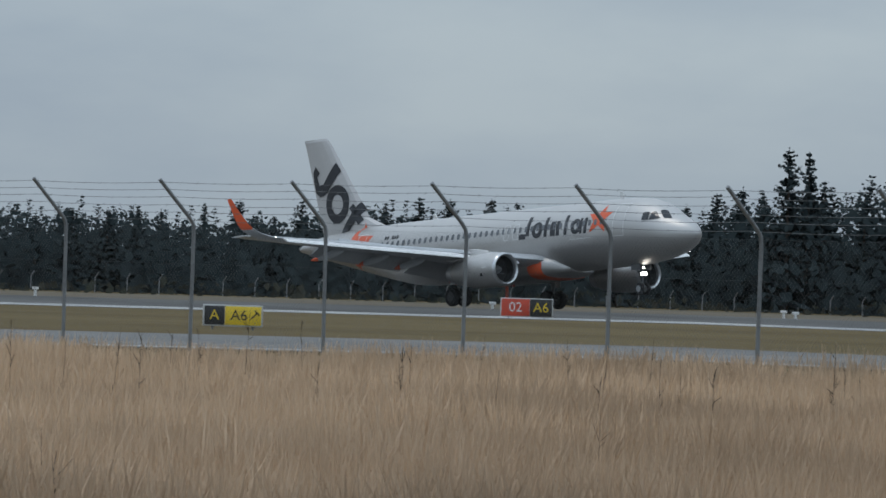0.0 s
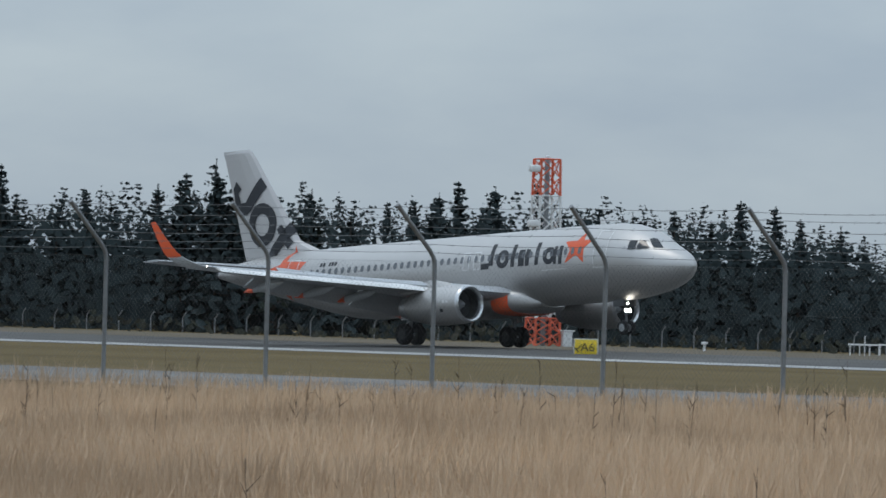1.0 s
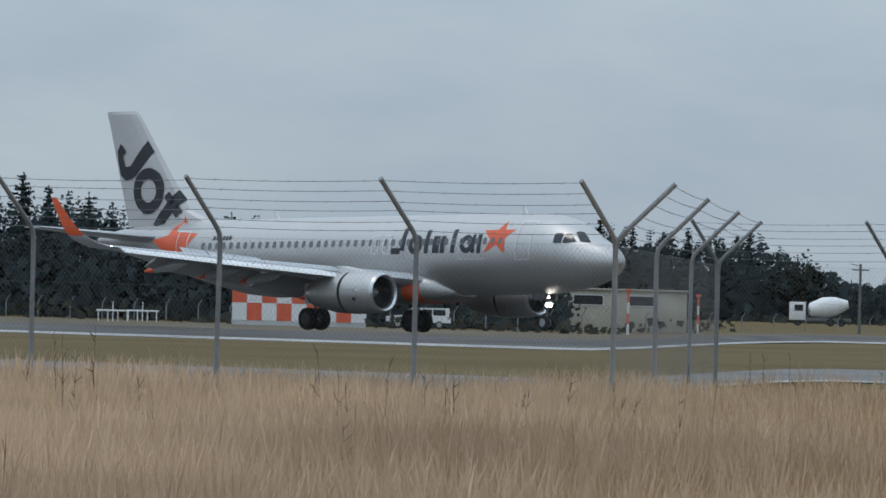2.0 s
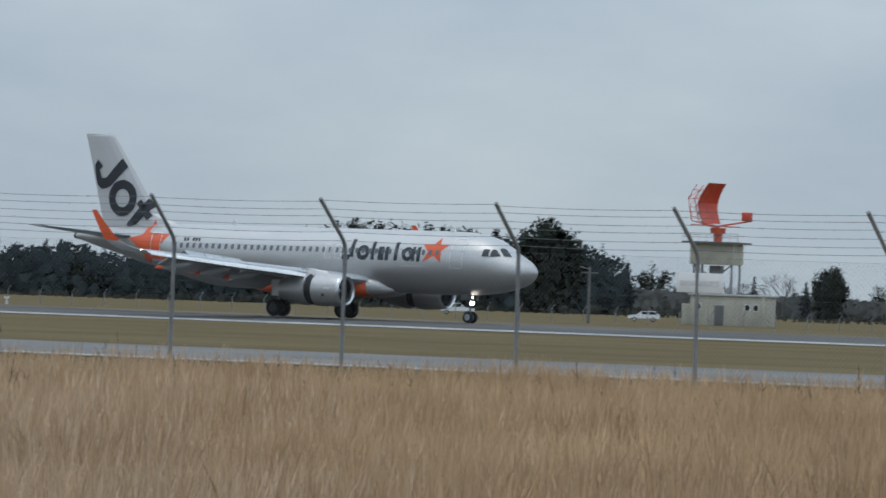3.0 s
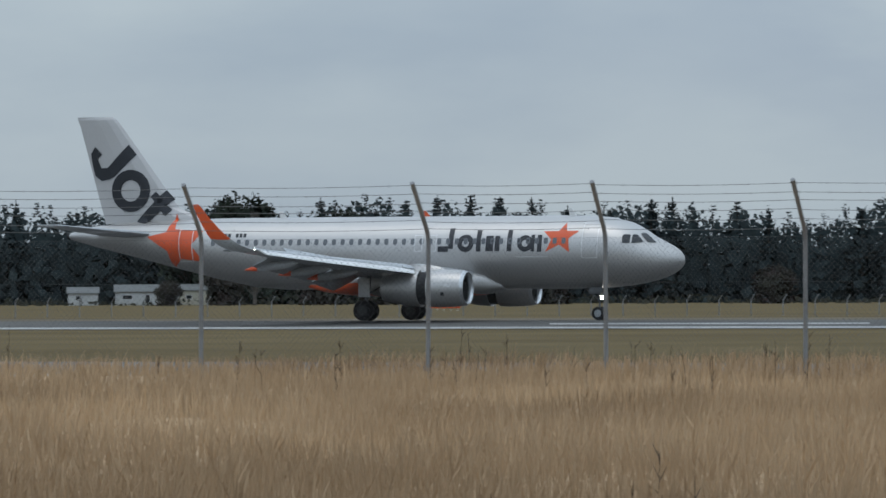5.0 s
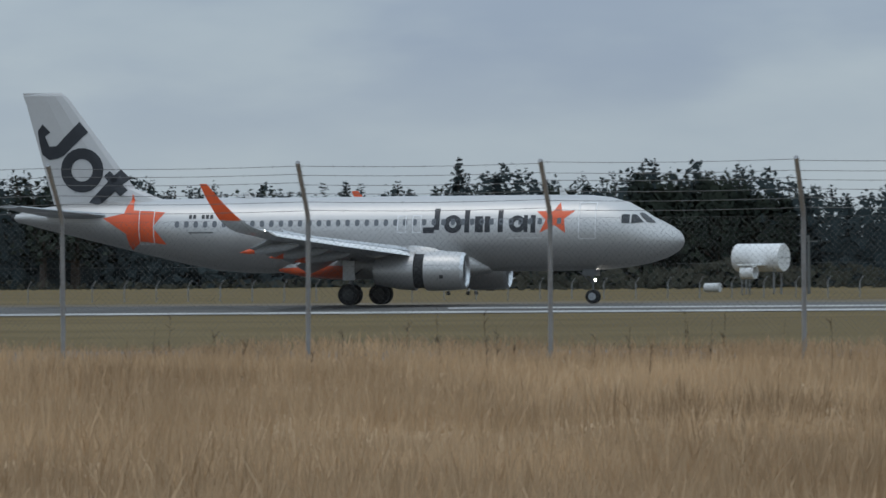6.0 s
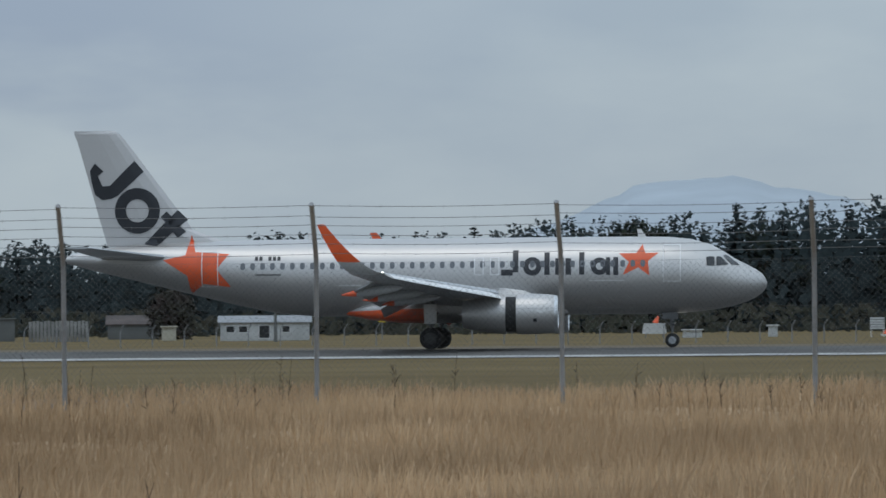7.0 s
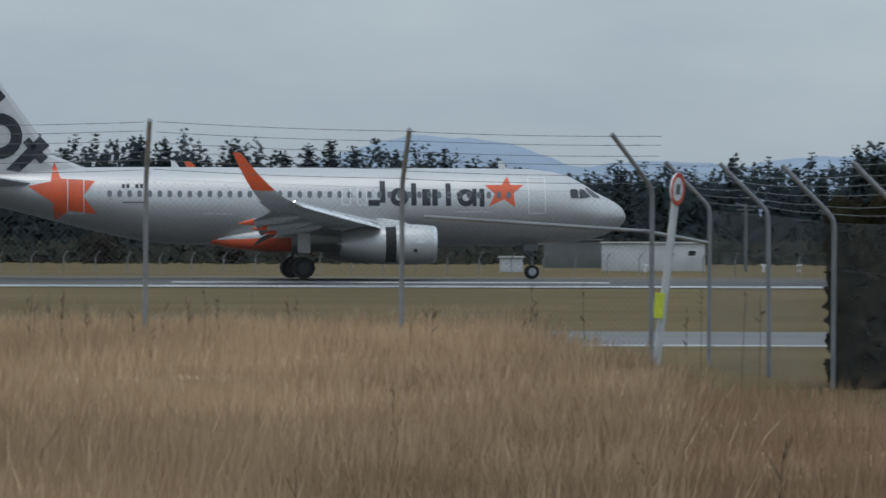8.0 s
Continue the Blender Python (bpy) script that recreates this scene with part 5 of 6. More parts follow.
def chequered_hut():
    w, d, h = 9.3, 3.2, 2.9
    s = thing("chequered_hut", facing(43.68, 470), "low hut with orange and white chequered walls", "hut")
    part("core", box((-w / 2, 0, 0), (w / 2, d, h - 0.1)), M_SHED, s)
    n = 9
    for i in range(n):
        for j in range(2):
            x0, z0 = -w / 2 + w * i / n, 0.35 + j * 1.22
            part("wall_panel", box((x0 + 0.01, -0.03, z0), (x0 + w / n - 0.01, 0.0, z0 + 1.2)), M_MASTRED if (i + j) % 2 else M_WHITE, s)
    for j in range(2):
        for i in range(3):
            y0, z0 = d * i / 3, 0.35 + j * 1.22
            part("wall_panel", box((w / 2, y0 + 0.01, z0), (w / 2 + 0.03, y0 + d / 3 - 0.01, z0 + 1.2)), M_MASTRED if (i + j) % 2 else M_WHITE, s)
    part("roof", box((-w / 2 - 0.15, -0.18, h - 0.1), (w / 2 + 0.15, d + 0.15, h + 0.06), 0.03), M_WHITE, s, "white flat roof")
    part("vent_pipe", tube((w / 2 - 0.4, 0.4, h), (w / 2 - 0.4, 0.4, h + 0.45), 0.1), M_WHITE, s)


chequered_hut()


def vehicle(name, m, label, length=5.0, kind="wagon"):
    """Front towards -x."""
    v = thing(name, m, label, "car", "vehicles on the airfield")
    L, w = length, 1.8
    if kind == "ute":
        prof = [(-L / 2, 0.55), (-L / 2, 0.95), (-L / 2 + 1.4, 1.1), (-L / 2 + 2.1, 1.68), (L / 2 - 0.15, 1.72), (L / 2, 1.0), (L / 2, 0.5)]
    else:
        prof = [(-L / 2, 0.45), (-L / 2, 0.8), (-L / 2 + 1.15, 0.95), (-L / 2 + 2.0, 1.48), (L / 2 - 0.6, 1.5), (L / 2, 0.95), (L / 2, 0.45)]
    rings = [[(x, y * (0.86 if z > 1.2 else 1.0), z) for x, z in prof] for y in (-w / 2, -w / 2 + 0.12, w / 2 - 0.12, w / 2)]
    body = part("body", loft(bmesh.new(), rings), M_CARWHITE, v, "white body")
    zt = 1.58 if kind == "ute" else 1.4
    for x0, x1 in ((-L / 2 + 1.95, -L / 2 + 2.85), (-L / 2 + 2.95, -L / 2 + 3.75), (-L / 2 + 3.85, L / 2 - 0.45)):
        for sy in (-1, 1):
            part("side_window", box((x0, sy * w / 2 * 0.95 - 0.03, zt - 0.48), (x1, sy * w / 2 * 0.95 + 0.03, zt)), M_GLASS, body, "dark side window")
    part("windscreen", box((-L / 2 + 1.35, -0.72, 1.02), (-L / 2 + 1.75, 0.72, 1.3), 0.05), M_GLASS, body)
    for x in (-L / 2 + 0.95, L / 2 - 0.95):
        for sy in (-1, 1):
            t = part("wheel", revolve([(-0.1, 0.2), (-0.1, 0.3), (0, 0.34), (0.1, 0.3), (0.1, 0.2)], (x, sy * (w / 2 - 0.08), 0.34), "y", 16), M_TYRE, v)
            part("hub", revolve([(-0.105, 0.01), (-0.1, 0.21), (0.1, 0.21), (0.105, 0.01)], (x, sy * (w / 2 - 0.08), 0.34), "y", 12), M_HUB, t)
    part("tail_lamp", box((L / 2 - 0.03, -0.8, 0.8), (L / 2 + 0.02, -0.5, 1.0)), M_RED, v, "red tail lamp")
    return v


vehicle("utility_truck", facing(42.67, 488, LOW) @ Matrix.Scale(0.88, 4), "parked white utility with a canopy beyond the runway", 5.3, "ute")
car_away = vehicle("estate_car", facing(33.22, 760) @ Matrix.Scale(0.8, 4), "white estate car on the perimeter road", 4.5)
car_toward = vehicle("estate_car", facing(35.02, 780) @ pose(0, 0, 0, 0, 0, 180) @ Matrix.Scale(0.8, 4), "white pickup on the perimeter road", 5.0, "ute")
vehicle("estate_car", facing(28.73, 880, LOW + 0.3), "white estate car on the far road", 4.8)


def marker(bearing, r, label="small white airfield marker on a stem"):
    s = thing("edge_marker", facing(bearing, r), label, "marker", "white markers")
    part("stem", tube((0, 0, 0), (0, 0, 0.55), 0.1, 0.08), M_WHITE, s)
    part("head", box((-0.22, -0.12, 0.5), (0.22, 0.12, 0.68), 0.03), M_WHITE, s)


for bb, r in ((59.07, 440), (55.21, 430), (52.75, 440), (52.65, 420), (46.6, 470), (38.6, 600), (-8.9, 590), (-9.2, 590), (-7.9, 575)):
    marker(bb, r)


def white_frame(bearing, r):
    s = thing("aerial_frame", facing(bearing, r), "white timber aerial frame on posts in the turf", "frame")
    for x in (-1.0, -0.35, 0.35, 1.0):
        part("post", tube((x, 0, 0), (x, 0, 0.85), 0.045, seg=6), M_WHITE, s)
    part("crossbar", box((-1.15, -0.05, 0.72), (1.15, 0.05, 0.84), 0.01), M_WHITE, s)
    part("centre_pole", tube((0, 0, 0), (0, 0, 1.4), 0.04, seg=6), M_WHITE, s)


white_frame(45.25, 470)
white_frame(45.0, 480)


def lamp_pole(bearing, r, h, red=True):
    s = thing("obstruction_pole", facing(bearing, r), "thin red and white pole with a lamp head", "pole")
    for k in range(4):
        part("pole_section", tube((0, 0, h * k / 4), (0, 0, h * (k + 1) / 4), 0.09, seg=8), M_MASTRED if red or k % 2 else M_WHITE, s)
    part("lamp_head", box((-0.22, -0.1, h), (0.22, 0.1, h + 0.2), 0.05), M_MASTRED, s, "red lamp head")


lamp_pole(55.09, 420, 3.2)
lamp_pole(40.9, 470, 3.0, False)
lamp_pole(40.31, 540, 2.9, False)


def utility_pole(bearing, r, top, label="grey timber power pole"):
    s = thing("utility_pole", facing(bearing, r), label, "pole", "power poles")
    part("pole_shaft", tube((0, 0, 0), (0, 0, top), 0.16, 0.11), M_GREYWALL, s)
    part("cross_arm", box((-0.8, -0.06, top - 0.6), (0.8, 0.06, top - 0.48)), M_GREYWALL, s)
    part("lamp_arm", tube((0, 0, top - 0.2), (-0.9, -0.3, top), 0.04, seg=6), M_GALV, s)


for bb, r, top in ((42.07, 540, 6.0), (33.69, 640, 5.3), (38.95, 620, 6.4), (5.15, 600, 6.6), (9.05, 600, 5.2), (-8.75, 600, 6.0), (-9.45, 600, 5.4)):
    utility_pole(bb, r, top)


# small cranked posts of the far boundary fence
def far_fence():
    s = thing("boundary_fence", Matrix(), "far boundary fence of pale cranked concrete posts", "fence")
    bm = bmesh.new()
    add_tube(bm, (0, 0, 0), (0, 0, 1.25), 0.05, seg=6)
    add_tube(bm, (0, 0, 1.23), (0.25, -0.3, 1.65), 0.045, seg=6)
    first = part("post", bm, M_GALV, s)
    b, k = 61.0, 0
    while b > -14:
        r = (1.45 if b > 40 else 1.4) * centre_range(b)
        o = first if k == 0 else new("post", first.data)
        o.parent = s
        o.matrix_basis = facing(b, r)
        k += 1
        b -= 0.27
    s["kind"] = "structure"


far_fence()


def window(parent, x0, x1, z0, z1, y):
    f = part("window", box((x0, y - 0.04, z0), (x1, y + 0.02, z1)), M_WHITE, parent, "white window frame")
    part("pane", box((x0 + 0.07, y - 0.055, z0 + 0.07), (x1 - 0.07, y - 0.041, z1 - 0.07)), M_GLASS, f, "dark pane")


def hut(name, bearing, r, w, d, h, wall, label, windows=(), pitched=False, turn=0.0, roof=None):
    s = thing(name, facing(bearing, r, turn=turn), label, "building")
    part("wall_shell", box((-w / 2, 0, 0), (w / 2, d, h), 0.02), wall, s)
    if pitched:
        rings = [[(x, -0.25, h), (x, d / 2, h + d * 0.16), (x, d + 0.25, h), (x, d + 0.25, h - 0.08), (x, -0.25, h - 0.08)] for x in (-w / 2 - 0.25, w / 2 + 0.25)]
        part("roof", loft(bmesh.new(), rings), roof or M_ROOF, s, "grey sheet roof")
    else:
        part("roof", box((-w / 2 - 0.15, -0.2, h), (w / 2 + 0.15, d + 0.15, h + 0.14), 0.02), roof or wall, s, "flat roof")
    for x0, x1, z0, z1 in windows:
        window(s, x0, x1, z0, z1, 0)
    return s


hut("cream_building", 41.0, 530, 11.0, 5.0, 3.2, M_CREAM, "cream rendered service building with dark window", [(0.9, 3.1, 2.0, 2.85), (-3.4, -1.0, 2.0, 2.85)])
# the right-hand panes stand in for the dark of an open, shaded porch
hut("white_building", 5.24, 640, 8.4, 4.0, 1.75, M_SHED, "low white building with windows, dark panes for its shaded opening, and a grey sheet roof", [(-3.7, -2.8, 0.75, 1.45), (-2.5, -1.6, 0.75, 1.45), (-0.6, 0.5, 0.2, 1.5), (1.6, 2.4, 0.75, 1.45)], True)
hut("white_shed", -7.97, 598, 9.1, 4.5, 2.45, M_SHED, "white painted flat-roofed shed with one window", [(3.0, 3.8, 1.3, 1.9)])
hut("grey_shed", -7.29, 690, 6.0, 4.0, 2.8, M_GREYWALL, "dark grey board shed beside the white shed")
hut("white_cabinet", -6.77, 562, 1.9, 1.2, 1.2, M_SHED, "white equipment cabinet on the turf")
hut("white_cabinet", 0.95, 640, 0.9, 0.8, 1.0, M_SHED, "small white equipment cabinet on the turf")
hut("dark_barn", 6.35, 720, 5.4, 6.0, 1.6, M_GREYWALL, "low dark barn with a rusty brown roof under trees", (), True, roof=material("rusty_roof", (0.075, 0.055, 0.048), 0.9, vary=0.2, scale=0.5))
hut("grey_shed", 7.5, 680, 3.6, 4.0, 2.2, M_GREYWALL, "dark grey board shed beside the slatted yard")
hut("white_cabinet", 6.05, 660, 1.4, 1.0, 1.3, M_CREAM, "weathered cream cabinet beside the yard")
hut("white_cabinet", 1.63, 630, 1.8, 0.8, 0.65, M_SHED, "low white equipment box on the turf")


def slat_yard():
    s = thing("yard_fence", facing(6.98, 650), "weathered grey slatted yard fence", "fence")
    for k in range(16):
        part("slat", box((-2.85 + k * 0.36, 0, 0), (-2.56 + k * 0.36, 0.05, 1.95 + 0.05 * (k % 3)), 0.006), M_SLAT, s)
    for z in (0.5, 1.6):
        part("yard_rail", box((-2.9, 0.06, z), (2.9, 0.12, z + 0.1)), M_GREYWALL, s)


M_SLAT = material("grey_slat", (0.24, 0.24, 0.23), 0.9, vary=0.15, scale=1.0)
slat_yard()


def splayed_base():
    s = thing("wind_marker", facing(1.95, 640), "white splayed marker base topped by an orange cone", "marker")
    rings = [[(-w, 0, z), (w, 0, z), (w * 0.92, d, z), (-w * 0.92, d, z)] for w, d, z in ((1.15, 1.2, 0.35), (1.0, 0.9, 1.35))]
    part("base", loft(bmesh.new(), rings), M_SHED, s, "white splayed base")
    for x in (-0.8, 0.8):
        part("leg", tube((x, 0.4, 0), (x, 0.4, 0.4), 0.06, seg=6), M_GALV, s)
    part("cone", tube((0.1, 0.4, 1.35), (0.4, 0.4, 2.1), 0.3, 0.05, 12), M_ORANGE, s, "orange cone")


splayed_base()


def lattice_board():
    s = thing("notice_board", facing(0.07, 610), "square white lattice notice board on two posts", "board")
    for x in (-0.55, 0.55):
        part("post", tube((x, 0.05, 0), (x, 0.05, 0.9), 0.04, seg=6), M_WHITE, s)
    for k in range(5):
        part("slat", box((-0.66, -0.02, 0.7 + k * 0.22), (0.66, 0.03, 0.87 + k * 0.22), 0.005), M_SHED, s)
    part("back", box((-0.6, 0.035, 0.72), (0.6, 0.06, 1.72)), M_GREYWALL, s, "grey backing")


lattice_board()
hut("white_house", 23.44, 1040, 4.6, 6.0, 1.9, M_SHED, "low white house under dark trees", [(-1.2, -0.3, 0.9, 1.5)], True, roof=M_GREYWALL)
hut("white_house", 22.95, 1045, 8.0, 7.0, 2.1, M_SHED, "low white house under dark trees", [(-2.9, -1.3, 0.9, 1.6), (0.6, 1.4, 0.3, 1.7)], True, roof=M_GREYWALL)
hut("grey_house", 22.52, 1050, 4.5, 6.0, 2.3, M_CREAM, "cream house under dark trees", [(-1, 0, 0.9, 1.6)], True, roof=M_GREYWALL)


def round_notice(bearing, r):
    s = thing("round_notice", facing(bearing, r), "round pale notice on a white post", "sign")
    part("notice_post", tube((0, 0, 0), (0, 0, 2.0), 0.06), M_WHITE, s)
    part("notice_disc", revolve([(-0.03, 0.01), (-0.03, 0.4), (0.03, 0.4), (0.03, 0.01)], (0, -0.06, 1.85), "y", 20), M_SHED, s)


round_notice(-0.24, 572)


def square_notice(bearing, r):
    s = thing("yellow_notice", facing(bearing, r), "square yellow notice on a grey post beyond the runway", "sign")
    part("notice_post", tube((0, 0, 0), (0, 0, 2.3), 0.05), M_GALV, s)
    part("notice_panel", box((-0.34, -0.1, 1.65), (0.34, -0.06, 2.35), 0.01), M_YELLOW, s)


square_notice(4.25, 640)


def cone(bearing, r, mat, label):
    s = thing("marker_cone", facing(bearing, r), label, "marker")
    part("base", box((-0.45, -0.3, 0), (0.45, 0.3, 0.15), 0.02), M_WHITE, s)
    part("cone", tube((0, 0, 0.15), (0.15, 0, 0.75), 0.3, 0.04, 12), mat, s)


cone(0.0, 640, M_ORANGE, "orange marker cone on a white base")
cone(-0.12, 560, M_ORANGE, "orange marker cone on a white base")


def number_boards(bearing, r):
    s = thing("orange_board", facing(bearing, r), "row of orange marker boards on short posts", "board")
    for i in range(5):
        x = -1.5 + i * 0.7
        p = part("board", box((x, 0, 0.25), (x + 0.6, 0.06, 0.75), 0.01), M_ORANGE, s)
        part("board_post", tube((x + 0.3, 0.05, 0), (x + 0.3, 0.05, 0.3), 0.03, seg=6), M_WHITE, p)
    part("mast_tee", add_tube(tube((0.2, 0, 0.7), (0.2, 0, 1.4), 0.04), (-0.2, 0, 1.4), (0.6, 0, 1.4), 0.04), M_WHITE, s)


number_boards(20.41, 700)


def fire_rig():
    """A mock airframe: a white drum on legs with stub wings and an engine ring."""
    s = thing("training_rig", facing(9.42, 600, turn=-28) @ Matrix.Scale(0.8, 4), "white cylindrical fire training mock airframe with stub wings on legs", "rig")
    part("drum", revolve([(-3.4, 0.02), (-3.4, 1.5), (-3.3, 1.55), (2.3, 1.55), (2.4, 1.5), (2.4, 0.02)], (0, 0, 4.05), seg=28), M_WHITE, s, "white steel drum")
    part("seam", box((2.4, -1.5, 4.0), (2.43, 1.5, 4.04)), M_GREYWALL, s, "dark seam across the end")
    for y0, y1 in ((-1.4, -4.8), (1.4, 4.2)):
        wg = part("stub_wing", box((-0.9, min(y0, y1), 3.15), (0.9, max(y0, y1), 3.35), 0.05), M_WHITE, s)
    part("engine_ring", revolve([(-0.8, 0.62), (-0.8, 0.75), (0.8, 0.75), (0.8, 0.62)], (0.2, -4.1, 2.45), seg=20), M_WHITE, s, "white engine ring")
    for x, y in ((-2.4, -0.9), (-2.4, 0.9), (1.6, -0.9), (1.6, 0.9), (0, -4.4), (0, 3.8)):
        part("leg", tube((x, y, 0), (x, y, 3.2), 0.09), M_GALV, s)
    part("tank", revolve([(-0.9, 0.02), (-0.9, 0.5), (0.9, 0.5), (0.9, 0.02)], (-2.5, -7.5, 0.8), seg=16), M_SHED, s, "small grey tank")


fire_rig()


def light_aircraft():
    s = thing("light_aircraft", facing(11.9, 640, turn=-20), "parked white light aircraft with red trim", "aircraft")
    rings = [[(x, w * math.cos(a), z + h * math.sin(a)) for a in (2 * math.pi * k / 12 for k in range(12))] for x, w, h, z in ((-3.4, 0.25, 0.3, 1.2), (-2.6, 0.5, 0.5, 1.2), (-1.2, 0.6, 0.75, 1.35), (0.6, 0.55, 0.7, 1.35), (3.6, 0.12, 0.18, 1.5))]
    part("hull", loft(bmesh.new(), rings), M_WHITE, s)
    part("main_plane", box((-1.4, -5.2, 1.95), (0.1, 5.2, 2.1), 0.06), M_WHITE, s)
    part("tail_plane", box((3.0, -1.6, 1.5), (3.8, 1.6, 1.58), 0.03), M_WHITE, s)
    part("tail_fin", loft(bmesh.new(), [[(2.7, -0.05, 1.5), (3.8, -0.05, 1.5), (4.0, -0.05, 2.7), (3.5, -0.05, 2.7)], [(2.7, 0.05, 1.5), (3.8, 0.05, 1.5), (4.0, 0.05, 2.7), (3.5, 0.05, 2.7)]]), M_RED, s, "red tail fin")
    for x, y in ((-2.3, 0), (0.1, -1.1), (0.1, 1.1)):
        part("gear_leg", tube((x, y, 0.15), (x, y * 0.5, 1.0), 0.05), M_HUB, s)
        part("wheel", revolve([(-0.08, 0.05), (-0.08, 0.2), (0.08, 0.2), (0.08, 0.05)], (x, y, 0.2), "y", 14), M_TYRE, s)


light_aircraft()


def mixer_truck():
    s = thing("mixer_truck", facing(39.28, 790, LOW + 0.2), "white concrete mixer lorry on the perimeter road", "truck")
    part("chassis", box((-3.4, -1.1, 0.6), (3.6, 1.1, 1.0), 0.03), M_GREYWALL, s)
    cab = part("cab", box((-3.6, -1.2, 0.7), (-1.7, 1.2, 2.8), 0.12), M_WHITE, s, "white cab")
    part("cab_window", box((-3.0, -1.23, 1.8), (-2.0, -1.19, 2.5)), M_GLASS, cab)
    part("drum", revolve([(-1.4, 0.3), (-1.2, 0.8), (0.4, 1.25), (1.8, 1.1), (3.3, 0.45)], (0, 0, 0), seg=20), M_WHITE, s, "white mixing drum").matrix_basis = Matrix.Translation((0, 0, 2.1)) @ pose(0, 0, 0, 0, -10, 0)
    for x in (-2.6, 1.2, 2.5):
        for y in (-1.0, 1.0):
            part("wheel", revolve([(-0.15, 0.2), (-0.15, 0.46), (0.15, 0.46), (0.15, 0.2)], (x, y, 0.5), "y", 16), M_TYRE, s)


mixer_truck()


def radar_station():
    r = 700
    s = thing("radar_station", facing(32.5, r, turn=-14), "cream radar station with a raised cabin on steel legs", "building")
    base = part("base_building", box((-4.2, 0, 0), (3.7, 5, 3.1), 0.03), M_CREAM, s, "cream base building")
    part("porch", box((-5.2, 0.5, 0), (-4.2, 3, 2.2), 0.03), M_CREAM, s)
    part("parapet", box((-4.4, -0.2, 3.1), (3.9, 5.2, 3.3), 0.02), M_SHED, s)
    for x in (-2.6, 0.9, 3.4):
        part("pilaster", box((x, -0.12, 0), (x + 0.3, 0.0, 3.1), 0.01), M_CREAM, base)
    part("door", box((-1.6, -0.06, 0), (-0.6, 0.0, 2.1), 0.01), M_GREYWALL, base, "dark grey door")
    for x in (-4.1, -0.1):
        for y in (0.8, 4.2):
            part("tower_leg", tube((x, y, 3.2), (x, y, 6.5), 0.12, seg=6), M_GALV, s)
    for x0, x1 in ((-4.1, -0.1), (-0.1, -4.1)):
        part("tower_brace", tube((x0, 0.8, 3.3), (x1, 0.8, 6.3), 0.07, seg=6), M_GALV, s)
    part("stair_tower", box((-2.6, 1.2, 3.2), (-1.4, 2.6, 6.2), 0.02), M_GALV, s, "grey stair shaft under the cabin")
    part("cabin", box((-4.4, 0, 6.3), (0.2, 4.4, 8.5), 0.03), M_CREAM, s, "cream raised cabin")
    part("deck", box((-5.1, -0.8, 8.5), (0.9, 5.0, 8.66), 0.02), M_GREYWALL, s, "dark railed deck")
    for i in range(8):
        x = -5.0 + i * 0.83
        part("rail_post", tube((x, -0.7, 8.6), (x, -0.7, 9.5), 0.025, seg=5), M_GALV, s)
    for z in (9.1, 9.5):
        part("hand_rail", tube((-5.0, -0.7, z), (0.8, -0.7, z), 0.03, seg=5), M_GALV, s)
    # railed roof of the base building
    for i in range(6):
        x = 0.8 + i * 0.58
        part("rail_post", tube((x, 0.1, 3.3), (x, 0.1, 4.3), 0.03, seg=5), M_GALV, s)
    for z in (3.7, 4.0, 4.3):
        part("hand_rail", tube((0.8, 0.1, z), (3.7, 0.1, z), 0.03, seg=5), M_GALV, s)
    part("pedestal", add_tube(tube((-2.1, 2.4, 8.6), (-2.1, 2.4, 9.5), 0.45, 0.45, 16), (-2.1, 2.4, 9.5), (-2.1, 2.4, 10.1), 0.75, 0.85, 16), M_MASTRED, s, "red turntable housing")
    for x in (-3.6, 1.6, 2.5):
        window(s, x, x + 0.6, 1.6, 2.3, 0)
    # turning aerial
    ant = thing("radar_antenna", s.matrix_world @ Matrix.Translation((-2.1, 2.4, 9.9)), "red lattice radar reflector turning on the cabin roof", "antenna")
    verts, faces = [], []
    n, m = 15, 9
    for i in range(n):
        for j in range(m):
            u, w = (i / (n - 1) - 0.5) * 2, (j / (m - 1) - 0.5) * 2
            verts.append((-1.9 + 0.7 * u * u + 0.55 * w * w + 0.5 * max(0, w), 2.9 * u * (1 - 0.14 * abs(w)), 2.75 + 2.1 * w))
    k0 = len(verts)
    verts += [(x - 0.05, y, z) for x, y, z in verts]
    for i in range(n - 1):
        for j in range(m - 1):
            a = i * m + j
            faces.append((a, a + 1, a + m + 1, a + m))
            faces.append((k0 + a, k0 + a + m, k0 + a + m + 1, k0 + a + 1))
    me = bpy.data.meshes.new("reflector")
    me.from_pydata(verts, [], faces)
    me.materials.append(M_RED)
    o = new("reflector", me)
    o.parent = ant
    for y in (-2, 0, 2):
        part("back_strut", add_tube(tube((-2.2, y, 0.9), (-2.7, y * 0.9, 3.2), 0.05, seg=5), (-2.7, y * 0.9, 3.2), (-1.8, y, 4.6), 0.05, seg=5), M_MASTRED, ant)
        part("base_strut", tube((-2.2, y, 0.9), (0, y * 0.3, 0.2), 0.06, seg=5), M_MASTRED, ant)
    # lattice behind the dish
    for z, x in ((1.3, -2.35), (2.3, -2.5), (3.2, -2.7), (4.1, -2.15)):
        part("back_bar", tube((x, -2.1, z), (x, 2.1, z), 0.04, seg=5), M_MASTRED, ant)
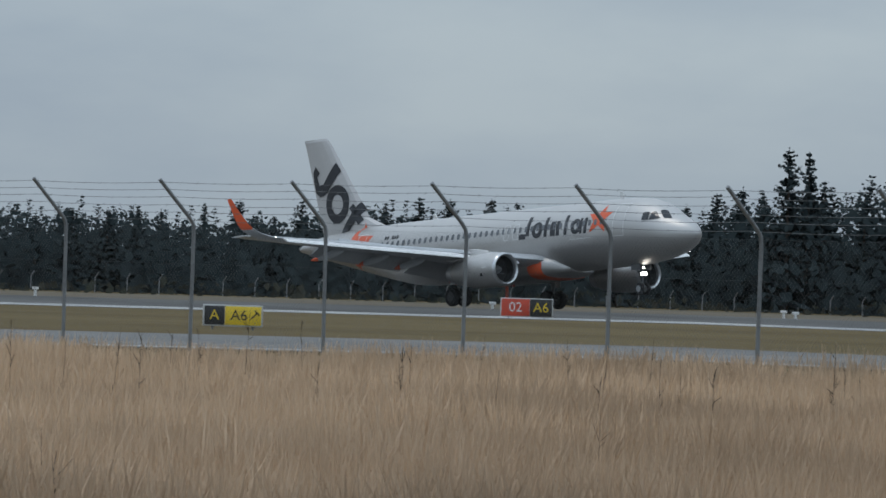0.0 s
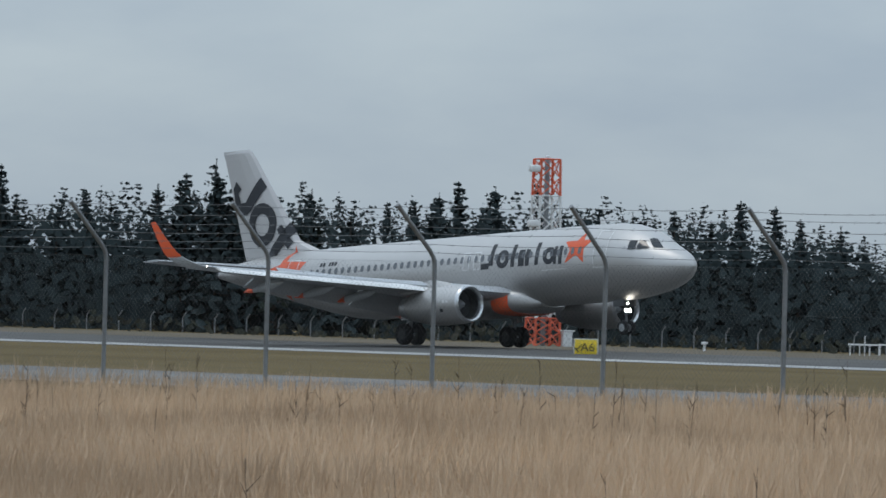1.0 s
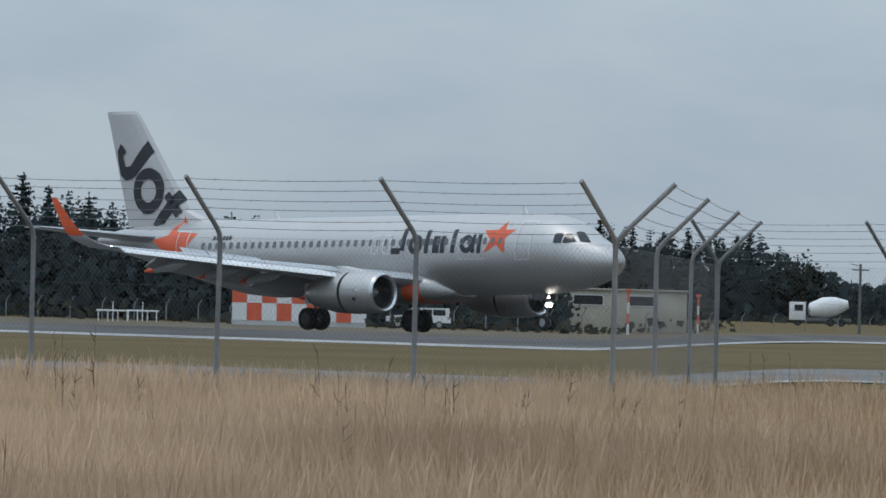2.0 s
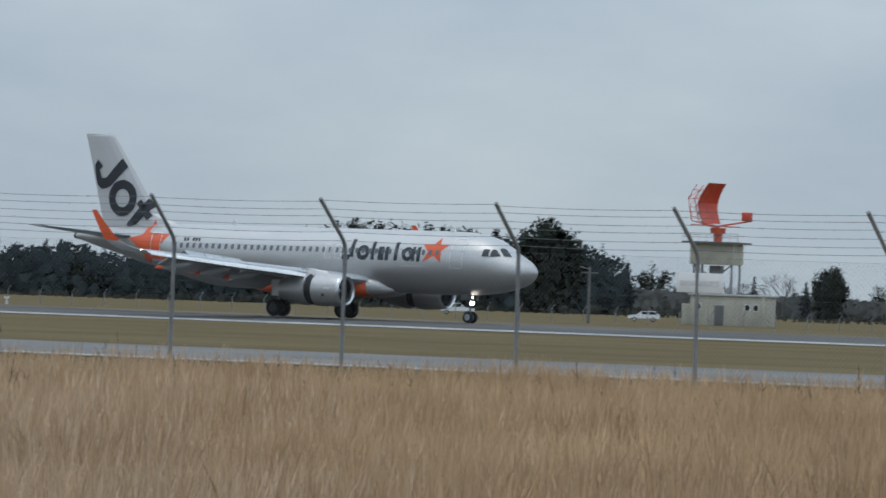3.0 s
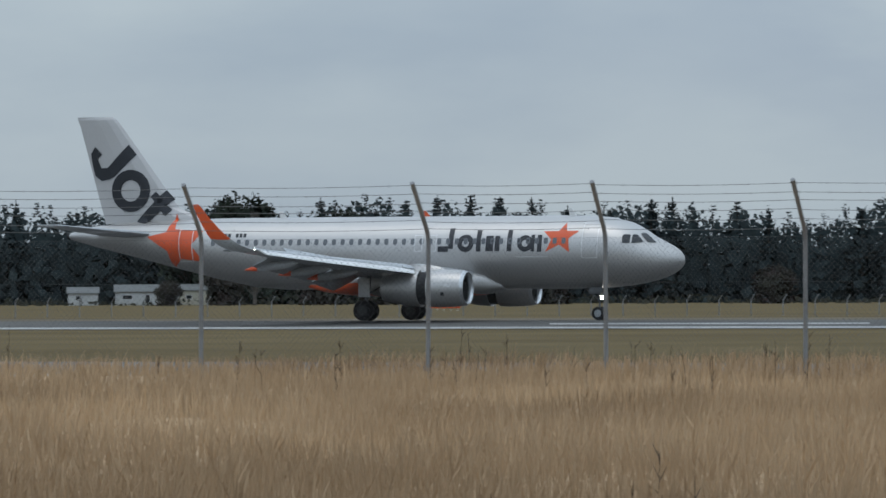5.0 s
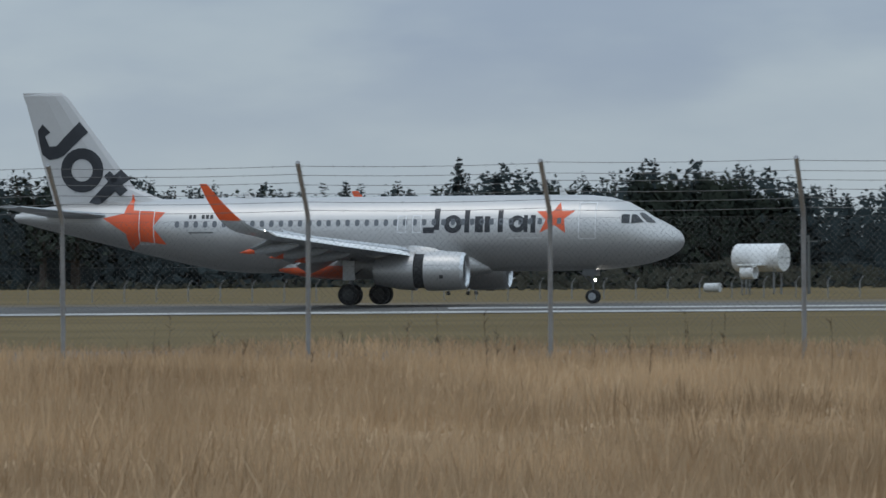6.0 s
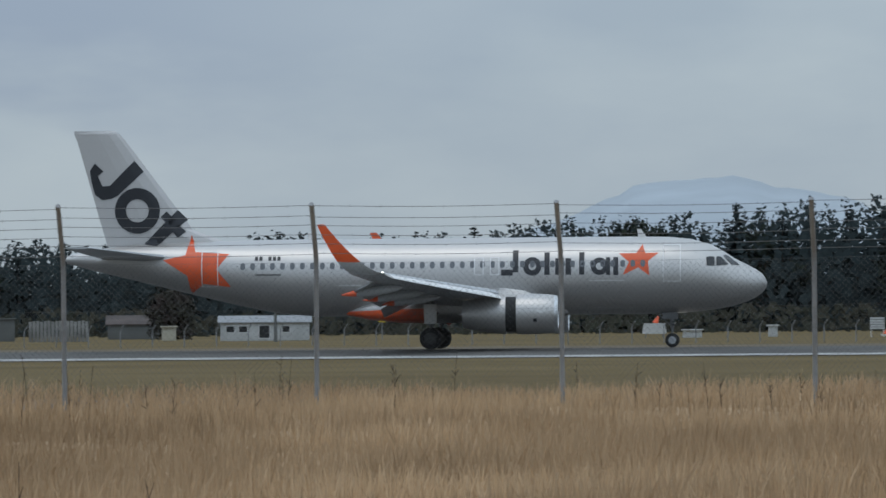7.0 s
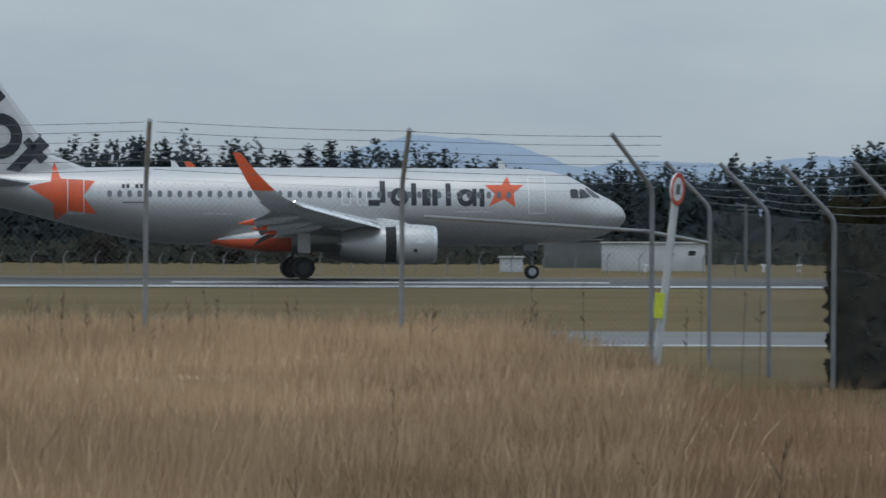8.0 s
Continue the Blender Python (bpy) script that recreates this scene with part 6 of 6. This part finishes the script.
    for z0, x0, z1, x1 in ((1.3, -2.35, 2.3, -2.5), (2.3, -2.5, 3.2, -2.7), (3.2, -2.7, 4.1, -2.15)):
        for y in (-2, 0):
            part("diagonal", tube((x0, y, z0), (x1, y + 2, z1), 0.035, seg=5), M_MASTRED, ant)
            part("diagonal", tube((x0, y + 2, z0), (-1.75, y + 1, z1), 0.035, seg=5), M_MASTRED, ant)
    part("base_frame", add_tube(tube((-2.4, -1.6, 0.5), (2.2, -0.5, 0.35), 0.05, seg=5), (-2.4, 1.6, 0.5), (2.2, 0.5, 0.35), 0.05, seg=5), M_MASTRED, ant)
    for y in (-0.5, 0.5):
        part("feed_boom", tube((-0.5, y, 0.3), (3.6, y * 0.6, 1.0), 0.06, seg=5), M_MASTRED, ant)
    part("feed_horn", box((2.7, -0.5, 1.0), (3.6, 0.5, 1.9), 0.1), M_RED, ant, "red feed horn")
    return ant


radar_antenna = radar_station()


def hedge():
    r = random.Random(77)
    pts = []
    for i in range(15000):
        bb = -9.44 - abs(r.gauss(0, 1)) * 1.9 if i % 2 else r.uniform(-9.44, -15)
        d = r.uniform(80.5, 83.5)
        edge = 0.05 * math.sin(bb * 40) + 0.06 * math.sin(bb * 17)
        pts.append((at(bb - abs(r.gauss(0, 0.03)), d, r.uniform(-0.4, 2.22 + edge)), r.uniform(0.05, 0.15), r))
    h = thing("hedge", Matrix(), "dark brown clipped hedge beside the side fence", "hedge")
    o = new("foliage", clump_mesh("foliage", pts, material("dead_hedge", (0.020, 0.016, 0.012), 0.95, vary=0.2, second=(0.036, 0.033, 0.018), spread=0.25, spec=0.05), to_field))
    o.parent = h
    bm = bmesh.new()
    for i in range(26):
        bb = -9.7 - i * 0.2
        add_tube(bm, at(bb, 82.4, -0.5), at(bb - 0.05, 82.4, 2.1), 0.06, 0.03, 5)
    part("stems", bm, M_BARK, h, "dark upright stems")


hedge()


# seconds, along, across, nose up, heading (degrees)
ROLL_ROWS = [
    (0.0, -341.15, 238.02, 4.86, 5.47),
    (0.2, -327.23, 238.72, 4.56, 4.46),
    (0.5, -306.99, 239.74, 4.31, 3.01),
    (0.7, -293.77, 240.40, 4.14, 2.53),
    (1.0, -274.20, 241.38, 4.04, 1.50),
    (1.2, -261.46, 242.02, 4.08, 0.74),
    (1.5, -242.71, 242.96, 3.70, -0.34),
    (1.7, -230.47, 243.58, 2.81, -1.14),
    (2.8, -276.55, 347.50, 0.00, 0.00),
    (2.9, -268.10, 359.50, 0.00, 0.00),
    (3.0, -262.82, 361.50, 0.00, 0.00),
    (3.2, -249.60, 361.50, 0.00, 0.00),
    (3.5, -230.11, 361.50, 0.00, 0.00),
    (4.0, -198.36, 361.50, 0.00, 0.00),
    (4.2, -185.85, 361.50, 0.00, 0.00),
    (4.5, -167.14, 361.50, 0.00, 0.00),
    (4.7, -154.85, 361.50, 0.00, 0.00),
    (5.8, -93.87, 361.50, 0.00, 0.00),
    (6.0, -82.06, 361.50, 0.00, 0.00),
    (6.2, -70.32, 361.50, 0.00, 0.00),
    (6.5, -52.75, 361.50, 0.00, 0.00),
    (6.8, -35.41, 361.50, 0.00, 0.00),
    (7.0, -23.99, 361.50, 0.00, 0.00),
    (7.2, -12.77, 361.50, 0.00, 0.00),
    (7.5, 4.13, 361.50, 0.00, 0.00),
    (7.8, 20.61, 361.50, 0.00, 0.00),
    (8.0, 31.38, 361.50, 0.00, 0.00),
]


def motions():
    rows = []
    for t, x, y, up, turn in ROLL_ROWS:
        rows.append((t, Matrix.Translation((x, y, 0.58)) @ pose(0, 0, 0, 0, 0, turn) @ pose(0, 0, 0, 0, -up, 0) @ Matrix.Translation((0, 0, -0.58))))
    walk(airliner, rows)
    spin = [(t, radar_antenna.matrix_world.copy() @ Matrix.Rotation(radians(75 * (t - 3.27) + 14), 4, "Z")) for t in (0.5 * k for k in range(17))]
    walk(radar_antenna, spin)
    for car, b0, rate, r, back in ((car_away, 33.22, 1.2, 760, 0), (car_toward, 35.02, -1.12, 780, 180)):
        walk(car, [(t, facing(b0 + rate * (t - (3.0 if back == 0 else 2.8)), r) @ pose(0, 0, 0, 0, 0, back)) for t in (0.0, 2.0, 4.0, 6.0, 8.0)])
    for s in sleeves:
        at_rest = Matrix.Translation(s.location)
        back = Matrix.Translation(s.location + Vector((-0.55, 0, 0)))
        walk(s, [(0.0, at_rest), (1.7, at_rest), (2.5, back), (8.0, back)])


motions()
